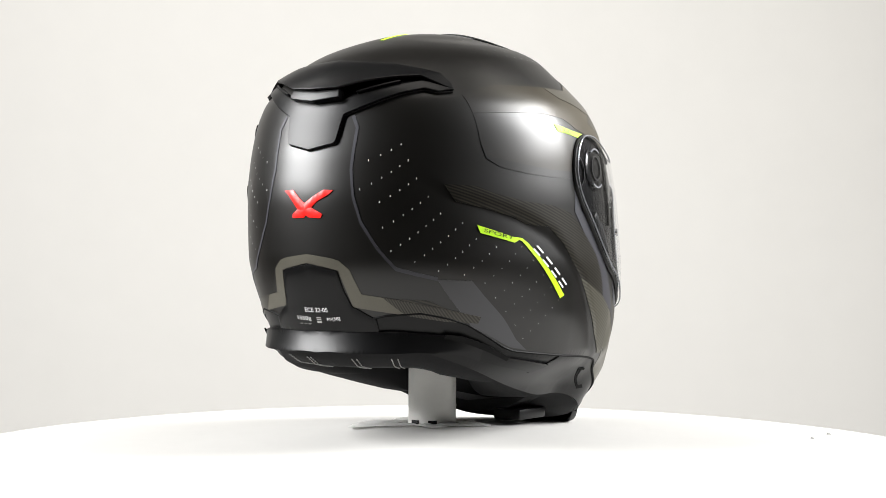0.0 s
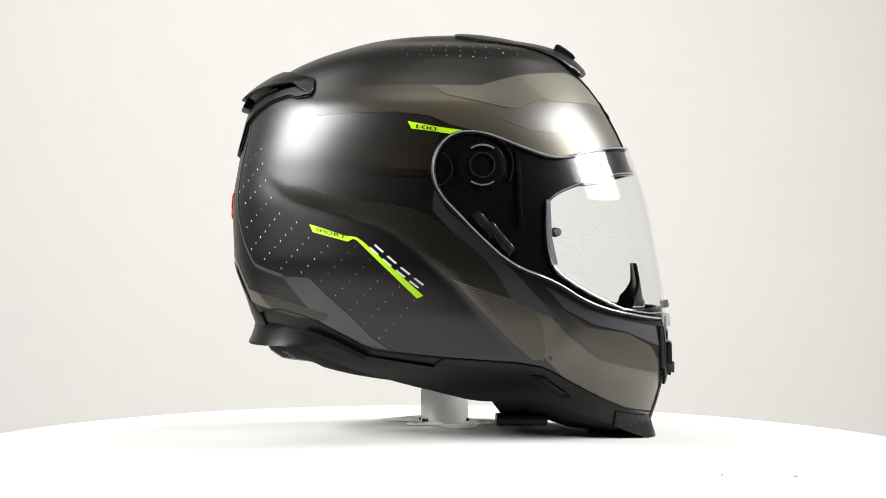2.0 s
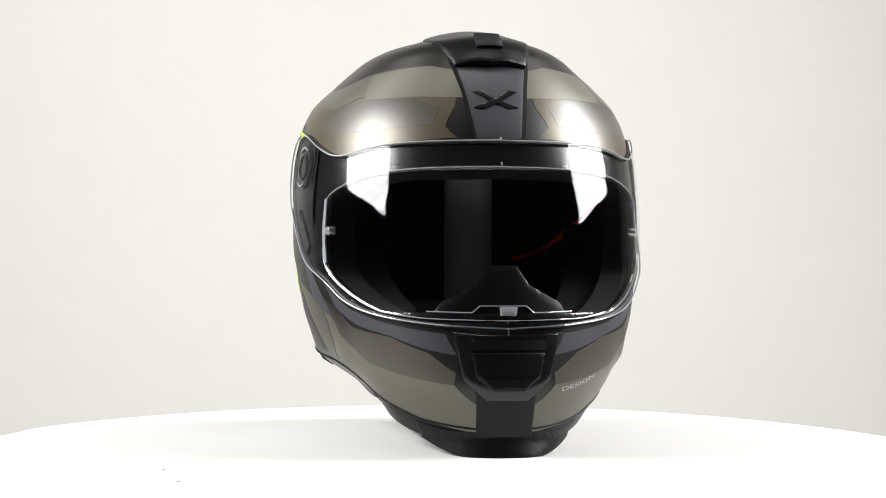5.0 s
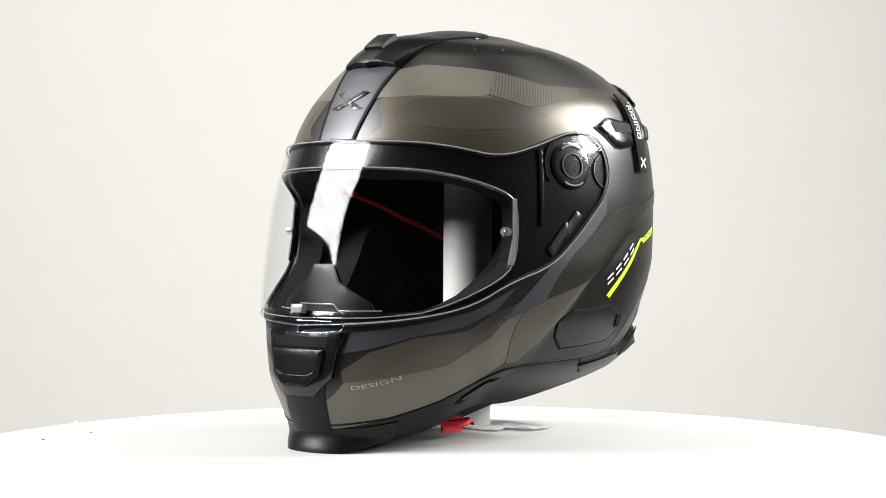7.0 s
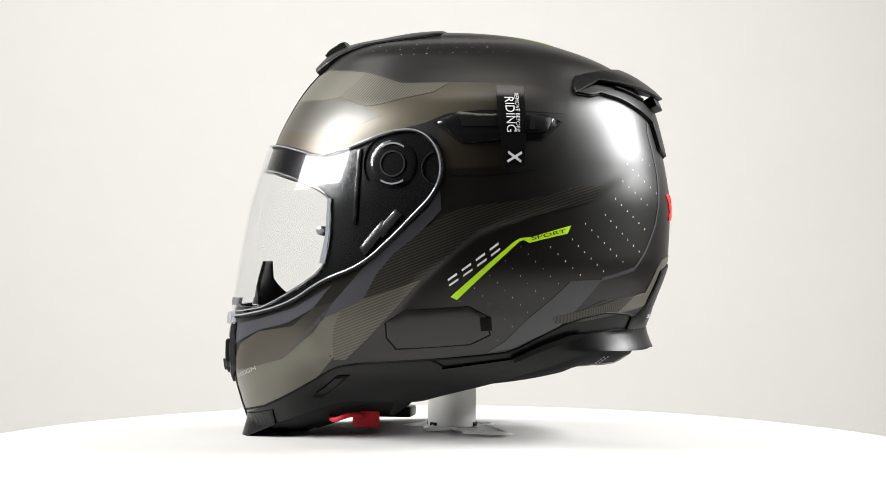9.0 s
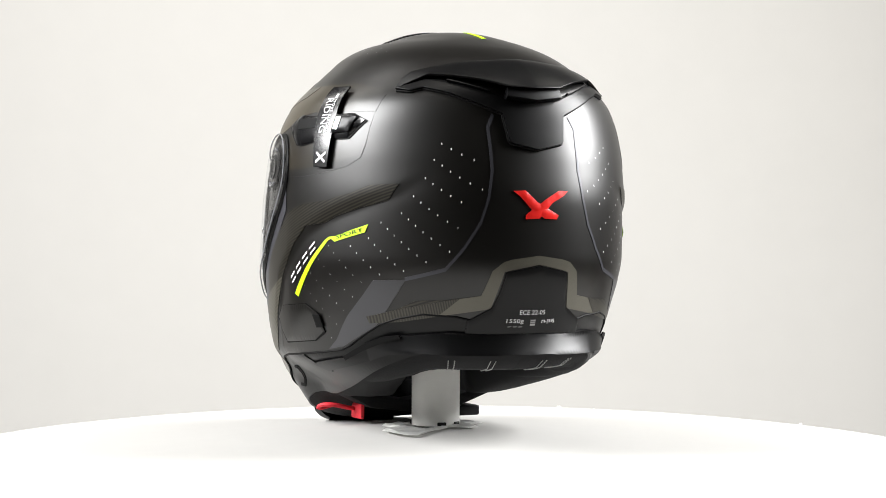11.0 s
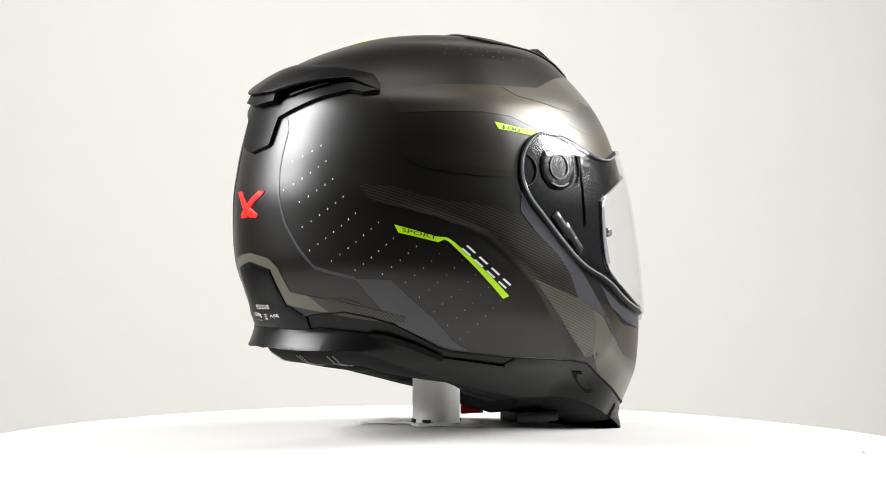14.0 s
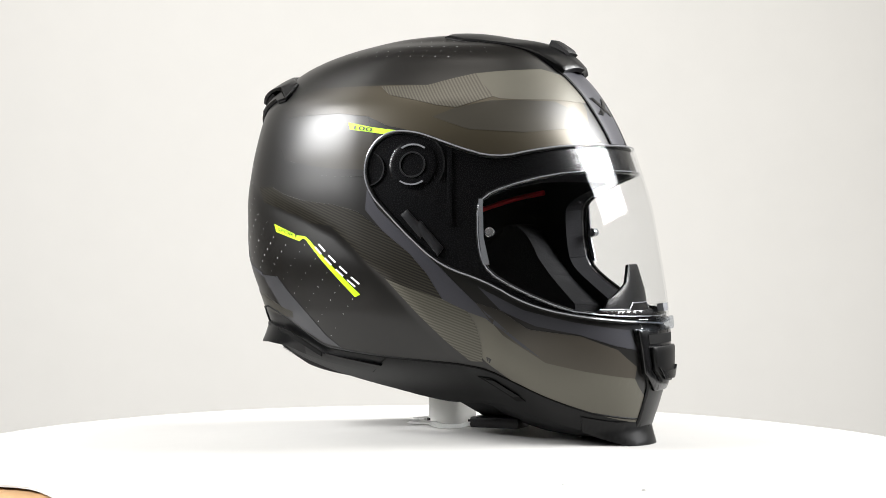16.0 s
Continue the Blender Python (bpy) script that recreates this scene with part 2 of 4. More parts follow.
def side(points, sign=1):
    """Map places of points given as seen from the helmet's side: (y, z)."""
    y, z = np.array(points, float).T
    f, b, w = extents(z)
    m = middle(f, b)
    dy = y - m
    u = np.where(dy > 0, dy / (f - m), -dy / (m - b))
    x = w * np.maximum(1 - np.minimum(u, 1) ** np.where(dy > 0, NF, NB), 0) ** (1 / NW)
    return on_map(np.stack([sign * x, np.clip(y, b, f), z], 1))


def rear(points, ahead=False):
    """Map places of points given as seen from behind, or from ahead: (x, z)."""
    x, z = np.array(points, float).T
    f, b, w = extents(z)
    m = middle(f, b)
    v = 1 - np.minimum(np.abs(x) / w, 1) ** NW
    y = m + (f - m) * v ** (1 / NF) if ahead else m - (m - b) * v ** (1 / NB)
    return on_map(np.stack([x, y, z], 1))


# ---- building ----
def part(name, bm, mat, parent, label=""):
    me = bpy.data.meshes.new(name)
    bm.to_mesh(me)
    bm.free()
    me.materials.append(mat)
    ob = new(name, me)
    if parent is not None:
        ob.parent = parent
    return tagged(ob, label)


def smooth(bm, angle=35):
    bm.normal_update()
    for f in bm.faces:
        f.smooth = True
    for e in bm.edges:
        if len(e.link_faces) == 2 and e.calc_face_angle(0) > radians(angle):
            e.smooth = False
    return bm


def soften(bm, width, segments=2, angle=30):
    bm.normal_update()
    edges = [e for e in bm.edges if len(e.link_faces) == 2 and e.calc_face_angle(0) > radians(angle)]
    bmesh.ops.bevel(bm, geom=edges, offset=width, segments=segments, profile=0.6, affect="EDGES", clamp_overlap=True)
    return smooth(bm)


def dense(loop, step, round_off=0):
    """A closed loop with points every step or less; round_off: times its corners are cut."""
    loop = np.asarray(loop, float)
    for _ in range(round_off):
        nxt = np.roll(loop, -1, 0)
        loop = np.stack([loop * 0.75 + nxt * 0.25, loop * 0.25 + nxt * 0.75], 1).reshape(-1, 2)
    out = []
    for a, b in zip(loop, np.roll(loop, -1, 0)):
        k = max(1, int(np.ceil(np.linalg.norm(b - a) / step)))
        out += [a + (b - a) * j / k for j in range(k)]
    return np.array(out)


def within(points, loop):
    x, y = points[:, 0], points[:, 1]
    hit = np.zeros(len(points), bool)
    for (x0, y0), (x1, y1) in zip(loop, np.roll(loop, -1, 0)):
        if y0 != y1:
            hit ^= ((y0 > y) != (y1 > y)) & (x < (x1 - x0) * (y - y0) / (y1 - y0) + x0)
    return hit


def edge_distance(points, loop):
    best = np.full(len(points), 9.0)
    for a, b in zip(loop, np.roll(loop, -1, 0)):
        ab = b - a
        t = np.clip(((points - a) @ ab) / (ab @ ab + 1e-15), 0, 1)
        best = np.minimum(best, np.linalg.norm(points - a - t[:, None] * ab, axis=1))
    return best


def sheet(loop, holes=(), step=0.03):
    """Triangles that fill a loop of the map, less its holes."""
    loops = [dense(loop, step)] + [dense(h, step) for h in holes]
    lo, hi = loops[0].min(0), loops[0].max(0)
    gx, gy = np.meshgrid(np.arange(lo[0], hi[0], step), np.arange(lo[1], hi[1], step * 0.866))
    gx = gx + (np.arange(gx.shape[0]) % 2)[:, None] * step / 2
    g = np.stack([gx.ravel(), gy.ravel()], 1)
    keep = within(g, loops[0])
    for h in loops[1:]:
        keep &= ~within(g, h)
    g = g[keep]
    for l in loops:
        if len(g):
            g = g[edge_distance(g, l) > step * 0.45]
    verts, edges = [], []
    for l in loops:
        n0 = len(verts)
        verts += [Vector(p) for p in l]
        edges += [(n0 + i, n0 + (i + 1) % len(l)) for i in range(len(l))]
    verts += [Vector(p) for p in g]
    vo, _, fo, *_ = delaunay_2d_cdt(verts, edges, [], 0, 1e-7)
    vo = np.array([tuple(v) for v in vo])
    tri = np.array([f for f in fo if len(f) == 3])
    c = vo[tri].mean(1)
    keep = within(c, loops[0])
    for h in loops[1:]:
        keep &= ~within(c, h)
    tri = tri[keep]
    # no needle-thin triangles: they would spoil the smooth shading
    e = vo[tri]
    u, v, w = e[:, 1] - e[:, 0], e[:, 2] - e[:, 0], e[:, 2] - e[:, 1]
    area = np.abs(u[:, 0] * v[:, 1] - u[:, 1] * v[:, 0])
    longest = np.maximum(np.maximum((u * u).sum(1), (v * v).sum(1)), (w * w).sum(1))
    return vo, tri[area > 0.06 * longest]


def skin(loop, off, thick, holes=(), step=0.03, relief=None, lip=0.0):
    """A plate that follows the helmet's face, off metres proud and thick metres deep. lip: its rim is rounded down by that much."""
    vo, tri = sheet(loop, holes, step)
    p, n = surface(vo)
    h = np.full(len(vo), off)
    if relief is not None:
        h = h + relief(p)
    edges = {}
    for t in tri:
        for a, b in ((t[0], t[1]), (t[1], t[2]), (t[2], t[0])):
            edges[(a, b)] = edges.get((a, b), 0) + 1
    rim = [(a, b) for a, b in edges if (b, a) not in edges]
    if lip:
        on_rim = np.array(sorted({v for e in rim for v in e}))
        h[on_rim] -= lip
    top, low = p + n * h[:, None], p + n * (h - thick)[:, None]
    bm = bmesh.new()
    tv = [bm.verts.new(q) for q in top]
    flip = np.dot(np.cross(top[tri[0][1]] - top[tri[0][0]], top[tri[0][2]] - top[tri[0][0]]), n[tri[0][0]]) < 0
    lv = [bm.verts.new(q) for q in low] if thick else None
    for a, b, c in tri:
        if flip:
            b, c = c, b
        bm.faces.new((tv[a], tv[b], tv[c]))
        if thick:
            bm.faces.new((lv[c], lv[b], lv[a]))
    if thick:
        for a, b in rim:
            if flip:
                a, b = b, a
            bm.faces.new((tv[b], tv[a], lv[a], lv[b]))
    for v in [v for v in bm.verts if not v.link_faces]:
        bm.verts.remove(v)
    bm.faces.ensure_lookup_table()
    return smooth(bm, 50)


def fine(points, closed=True, k=None):
    """More points along a line, closer together at the ends of its pieces."""
    p = [np.array(q, float) for q in points]
    out = []
    for a, b in zip(p, p[1:] + (p[:1] if closed else [])):
        n = k or max(1, int(np.linalg.norm(b - a) / 0.004))
        out += [a + (b - a) * (j / n if closed else (1 - math.cos(math.pi * j / n)) / 2) for j in range(n)]
    return out if closed else out + [p[-1]]


def rounded(points, times=2):
    """An open line with its inner corners cut."""
    p = [np.array(q, float) for q in points]
    for _ in range(times):
        mid = [c for a, b in zip(p, p[1:]) for c in (a * 0.75 + b * 0.25, a * 0.25 + b * 0.75)]
        p = [p[0]] + mid[1:-1] + [p[-1]]
    return [tuple(q) for q in p]


def both(points):
    """A loop over the helmet's middle from one side's points (y, z), middle to middle."""
    pts = fine(points, False, 14 if len(points) < 25 else 5)
    a, b = side(pts, 1), side(pts, -1)[::-1]
    keep = [0]
    loop = np.concatenate([a, b])
    for i in range(1, len(loop)):
        if np.linalg.norm(loop[i] - loop[keep[-1]]) > 0.003 and np.linalg.norm(loop[i] - loop[0]) > 0.003:
            keep.append(i)
    return loop[keep]


def flank(points, sign=1):
    return side(fine(points), sign)


def behind(points, ahead=False, flip=1):
    return rear([(x * flip, z) for x, z in fine(points)], ahead)


def ribbon(line, width, closed=False):
    """A loop round a line of the map, width across (in metres, about)."""
    l = np.asarray(line, float)
    t = np.gradient(l, axis=0)
    n = np.stack([-t[:, 1], t[:, 0]], 1)
    n = n / (np.linalg.norm(n, axis=1)[:, None] + 1e-12) * width / 2 / 0.15
    return np.concatenate([l + n, (l - n)[::-1]])


def tube_along(points, radius, sides=8, closed=False, flat=1.0):
    """A round cord through points."""
    pts = [Vector(p) for p in points]
    bm = bmesh.new()
    rings = []
    up = Vector((0, 0, 1))
    for i, p in enumerate(pts):
        a = pts[i - 1] if (i or closed) else p
        b = pts[(i + 1) % len(pts)] if (closed or i + 1 < len(pts)) else p
        t = (b - a).normalized()
        s = t.cross(up)
        s = s.normalized() if s.length > 1e-4 else Vector((1, 0, 0))
        u = s.cross(t)
        rings.append([bm.verts.new(p + s * math.cos(k * math.tau / sides) * radius + u * math.sin(k * math.tau / sides) * radius * flat) for k in range(sides)])
    for i in range(len(rings) if closed else len(rings) - 1):
        r0, r1 = rings[i], rings[(i + 1) % len(rings)]
        for k in range(sides):
            bm.faces.new((r0[k], r0[(k + 1) % sides], r1[(k + 1) % sides], r1[k]))
    if not closed:
        bm.faces.new(rings[0][::-1])
        bm.faces.new(rings[-1])
    bmesh.ops.recalc_face_normals(bm, faces=bm.faces)
    return smooth(bm)


def box(lo, hi, bevel=0.0):
    bm = bmesh.new()
    bmesh.ops.create_cube(bm, size=1)
    for v in bm.verts:
        v.co = [l + (h - l) * (c + 0.5) for l, h, c in zip(lo, hi, v.co)]
    return soften(bm, bevel) if bevel else bm


# ---- the room ----
def room():
    floor = part("floor", box((-4, -4, -0.1), (4, 3.2, 0)), FLOOR, None)
    tagged(floor, "plain grey studio floor under the table", "floor", kind="structure")
    # All but the north wall are unseen, added dark to limit reflections.
    for name, lo, hi in (("wall_north", (-4, 3.0, 0), (4, 3.2, 3)), ("wall_south", (-4, -4.2, 0), (4, -4, 3)),
                         ("wall_west", (-4.2, -4.2, 0), (-4, 3.2, 3)), ("wall_east", (4, -4.2, 0), (4.2, 3.2, 3))):
        tagged(part(name, box(lo, hi), WALL if name == "wall_north" else DIM, None), "plain warm white studio wall" if name == "wall_north" else "unseen wall, added dark to keep reflections on the helmet low", "wall", kind="structure")
    tagged(part("ceiling", box((-4.2, -4.2, 3), (4.2, 3.2, 3.2)), DIM, None), "unseen ceiling, added dark to keep reflections on the helmet low", "ceiling", kind="structure")


# ---- turntable and stand ----
TABLE_Z = 0.80


def dome(r):
    return TABLE_Z - float(np.interp(r, [0, 0.06, 0.12, 0.17, 0.24, 0.3, 0.34, 0.37, 0.4, 0.43], [0, 0.0022, 0.0065, 0.0095, 0.011, 0.0122, 0.0148, 0.018, 0.022, 0.027]))


def revolve(profile, n=96, wobble=None):
    bm = bmesh.new()
    rings = []
    for r, z in profile:
        ring = []
        for k in range(n):
            a = math.tau * k / n
            rr = r * (1 + wobble(a) * max(0.0, (r - 0.2) / 0.208)) if wobble else r
            zz = z + dome(rr) - dome(r) if wobble else z
            ring.append(bm.verts.new((rr * math.cos(a), rr * math.sin(a), zz)))
        rings.append(ring)
    for r0, r1 in zip(rings, rings[1:]):
        for k in range(n):
            bm.faces.new((r0[k], r0[(k + 1) % n], r1[(k + 1) % n], r1[k]))
    bm.faces.new(rings[0])
    bm.faces.new(rings[-1][::-1])
    bmesh.ops.recalc_face_normals(bm, faces=bm.faces)
    return smooth(bm)


def turntable():
    thing = tagged(new("turntable"), "round brown turntable covered with white paper", "turntable")
    radii_ = [0.004] + [0.02 * k for k in range(1, 21)] + [0.408]

    def dip(a, at, width):
        d = (math.degrees(a) - at + 180) % 360 - 180
        return math.exp(-(d / width) ** 2)

    wob = lambda a: 0.004 * math.sin(7 * a) + 0.003 * math.sin(13 * a + 2) - 0.068 * dip(a, 335, 9)
    prof = [(r, dome(r)) for r in radii_]
    prof += [(0.408, dome(0.408) - 0.0015), (0.36, dome(0.36) - 0.0015), (0.3, dome(0.3) - 0.0015), (0.17, dome(0.17) - 0.0015), (0.004, TABLE_Z - 0.0015)]
    part("paper_cover", revolve(prof, 160, wob), PAPER, thing, "white paper cover with an uneven cut edge")
    part("disc", revolve([(0.01, dome(0.3) - 0.006), (0.3, dome(0.3) - 0.006), (0.36, dome(0.36) - 0.0035), (0.40, dome(0.40) - 0.0035), (0.425, dome(0.425) - 0.004), (0.425, dome(0.425) - 0.022), (0.01, 0.72)], 96), WOOD, thing, "brown board disc")
    part("pedestal", revolve([(0.12, 0.72), (0.12, 0.03), (0.22, 0.02), (0.22, 0.0)], 48), BLACK, thing, "black turntable pedestal")
    return thing


# ---- stand and crumbs on the turntable ----
def stand():
    thing = tagged(new("pipe_stand"), "short white plastic pipe carrying the helmet", "stand")
    thing.matrix_world = pose(-0.0144, -0.004, TABLE_Z)
    part("pipe", revolve([(0.0165, 0.0005), (0.019, 0.0005), (0.019, 0.207), (0.0183, 0.209), (0.0165, 0.209)], 48), TUBE, thing)
    for a in (-100, -55, 75, 140):
        bm = box((-0.0035, -0.0008, 0.0), (0.0035, 0.0008, 0.0032), 0.0004)
        o = part("slot", bm, RUBBER, thing, "dark slot at the pipe's foot")
        o.matrix_local = pose(0.0191 * math.cos(radians(a)), 0.0191 * math.sin(radians(a)), 0.0005, 0, 0, a + 90)
    return thing


def film_patch():
    rnd = random.Random(4)
    bm = bmesh.new()
    rings, n = [], 40
    for j, f in enumerate((0.30, 0.45, 0.6, 0.75, 0.9, 1.0)):
        ring = []
        for k in range(n):
            a = math.tau * k / n
            reach = 0.024 + 0.006 * math.sin(2 * a + 0.6) + 0.007 * math.sin(5 * a) + (0.022 if 3.3 < a < 4.1 else 0)
            r = 0.012 + reach * f
            z = dome(r) + 0.0008 + (0.0025 * rnd.random() if 0 < j < 5 else 0.0005)
            ring.append(bm.verts.new((-0.0144 + r * math.cos(a), -0.004 + r * math.sin(a), z)))
        rings.append(ring)
    for r0, r1 in zip(rings, rings[1:]):
        for k in range(n):
            bm.faces.new((r0[k], r0[(k + 1) % n], r1[(k + 1) % n], r1[k]))
    bmesh.ops.solidify(bm, geom=bm.faces[:], thickness=0.0004)
    bmesh.ops.recalc_face_normals(bm, faces=bm.faces)
    return tagged(part("crumpled_film", smooth(bm, 20), FOIL, None), "crumpled grey plastic film round the pipe's foot", "film")


def crumbs():
    out = []
    for x, y, s in ((0.232, 0.18, 0.002), (0.224, 0.232, 0.0024), (0.392, 0.079, 0.002)):
        bm = bmesh.new()
        bmesh.ops.create_icosphere(bm, subdivisions=2, radius=s)
        for v in bm.verts:
            v.co *= 0.75 + 0.5 * noise.noise(v.co * 700 + Vector((x * 90, y * 90, 0)))
            v.co.z *= 0.6
        ob = part("crumb", smooth(bm, 60), FOIL, None)
        ob.matrix_world = pose(x, y, dome(math.hypot(x, y)) + s * 0.35)
        out.append(tagged(ob, "tiny grey crumb lying on the white paper", "crumb", "crumbs on the paper"))
    return out


# ---- the helmet ----
OFF_X = -0.01128
helmet = tagged(new("motorcycle_helmet"), "matte black and khaki full-face motorcycle helmet with clear visor", "helmet")

RIM = rounded([(-0.2, -0.072), (-0.163, -0.072)] + [(-0.1385, -0.0576), (-0.1072, -0.0651), (-0.0856, -0.0765), (-0.0644, -0.0880), (-0.0474, -0.0902), (-0.0096, -0.0939), (0.0241, -0.0964), (0.0582, -0.0996), (0.0690, -0.1019), (0.0846, -0.1109), (0.1124, -0.1258), (0.1418, -0.1387)] + [(0.2, -0.1475)], 1)
SKIRT = rounded([(-0.2, -0.088), (-0.15, -0.088)] + [(-0.1253, -0.0868), (-0.1032, -0.0954), (-0.0772, -0.1045), (-0.0431, -0.1145), (-0.0006, -0.1242), (0.0294, -0.1296), (0.0638, -0.1286), (0.0861, -0.1345), (0.1139, -0.1453), (0.1432, -0.1544)] + [(0.2, -0.158)], 2)
VISOR_LINE = rounded([(0.2, 0.0675)] + [(0.1242, 0.0648), (0.1015, 0.0608), (0.0764, 0.0534), (0.0482, 0.0625), (0.0311, 0.0693), (0.0185, 0.0729), (0.0038, 0.0735), (-0.0066, 0.0688), (-0.0141, 0.0591), (-0.0169, 0.0457), (-0.0148, 0.0349), (-0.0085, 0.0242), (-0.0023, 0.0180), (0.0187, -0.0039), (0.0419, -0.0246), (0.0741, -0.0360), (0.0985, -0.0523), (0.1285, -0.0619)] + [(0.2, -0.074)], 2)
PORT_LINE = rounded([(0.2, 0.05), (0.134, 0.046)] + [(0.1105, 0.0424), (0.0828, 0.0328), (0.0705, 0.0258), (0.0670, 0.0173), (0.0679, -0.0078), (0.0718, -0.0246), (0.0828, -0.0352), (0.1098, -0.0503)] + [(0.135, -0.061), (0.2, -0.066)], 1)


def lowered(line, dz):
    return [(y, z + dz) for y, z in line]


def paint(name, loop, mat, parent, label="", layer=1, step=0.03):
    return part(name, skin(loop, 0.0001 + 0.00013 * layer, 0.0003, (), step), mat, parent, label)


def laid(a, b, along, across, off):
    """Places on the helmet's face: along from map place a to b, and across, both as shares of that length."""
    (pa, pb), (na, nb) = surface(np.array([a, b]))
    d = pb - pa
    u = np.cross(na + nb, d)
    u *= np.linalg.norm(d) / np.linalg.norm(u)
    return surface(on_map(pa + np.outer(along, d) + np.outer(across, u)), off)[0]


def lettering(text, a, b, rise, mat, parent, off=0.0009, name="lettering"):
    """Flat letters from map place a to b; rise: their height as a share of that length."""
    data = bpy.data.curves.new(name, "FONT")
    data.body, data.resolution_u = text, 3
    tmp = new(name, data)
    bpy.context.view_layer.update()
    me = bpy.data.meshes.new_from_object(tmp.evaluated_get(bpy.context.evaluated_depsgraph_get()))
    bpy.data.objects.remove(tmp)
    bm = bmesh.new()
    bm.from_mesh(me)
    bmesh.ops.triangulate(bm, faces=bm.faces[:])
    co = np.array([tuple(v.co)[:2] for v in bm.verts])
    lo, hi = co.min(0), co.max(0)
    co = (co - lo) / (hi - lo)
    p = laid(a, b, co[:, 0], co[:, 1] * rise, off)
    for v, q in zip(bm.verts, p):
        v.co = q
    return part(name, bm, mat, parent)


def stroke_mark(a, b, mat, parent, across, mats=None, off=0.0009, n=4):
    """Plain slanted bars in a row in place of a mark."""
    for k in range(n):
        for c0, c1, s0, s1 in ((-0.5, -0.24, 0.06, 0.72), (0.22, 0.5, 0.18, 0.84)):
            al = np.array([s0, s1, s1 + 0.04, s0 + 0.04]) / n + k / n
            bm = bmesh.new()
            bm.faces.new([bm.verts.new(q) for q in laid(a, b, al, np.array([c0, c0, c1, c1]) * across, off)])
            part("mark", bm, mat, parent)


DOT_ROWS = [
    [(-0.1466, 0.0624), (-0.1599, 0.0508)] + [4], [(-0.1453, 0.0510), (-0.1650, 0.0299)] + [6], [(-0.1428, 0.0380), (-0.1592, 0.0210)] + [5], [(-0.1380, 0.0250), (-0.1577, 0.0027)] + [6],
    [(-0.1312, 0.0130), (-0.1539, -0.0142)] + [7], [(-0.1179, 0.0063), (-0.1430, -0.0217)] + [7], [(-0.1087, -0.0051), (-0.1298, -0.0283)] + [6], [(-0.0940, -0.0109), (-0.1139, -0.0310)] + [5],
    [(-0.0733, -0.0107), (-0.0987, -0.0371)] + [6], [(-0.0623, -0.0210), (-0.0881, -0.0479)] + [6], [(-0.0514, -0.0314), (-0.0770, -0.0583)] + [6], [(-0.0405, -0.0409), (-0.0660, -0.0687)] + [6],
    [(-0.0297, -0.0508), (-0.0550, -0.0792)] + [6],
    [(-0.0294, 0.1476), (0.0436, 0.1463)] + [9], [(-0.0351, 0.1430), (0.0450, 0.1409)] + [9], [(-0.0395, 0.1386), (0.0491, 0.1369)] + [9], [(-0.0554, 0.1348), (0.0244, 0.1327)] + [9]]


def dots(parent, sign):
    bm = bmesh.new()
    for a, b, n in DOT_ROWS:
        m = side([(a[0] + (b[0] - a[0]) * k / (n - 1), a[1] + (b[1] - a[1]) * k / (n - 1)) for k in range(n)], sign)
        d = (m[-1] - m[0]) / np.linalg.norm(m[-1] - m[0])
        small = 0.0033 if a[1] > 0.12 else 0.0031 if a[1] < 0.02 and a[0] > -0.09 else 0.0042
        for c in m:
            ang = np.array([d[0] * 0.5 - d[1] * 0.86 * sign, d[0] * 0.86 * sign + d[1] * 0.5])
            nrm = np.array([-ang[1], ang[0]])
            p, _ = surface(np.array([c + ang * small * e + nrm * small * 0.6 * f for e, f in ((-1, -1), (1, -1), (1, 1), (-1, 1))]), 0.0007)
            bm.faces.new([bm.verts.new(q) for q in p])
    bmesh.ops.recalc_face_normals(bm, faces=bm.faces)
    return tagged(part("dot_print", bm, WHITE if sign else GREY, parent, "rows of small pale printed dots"), kind="stuff")


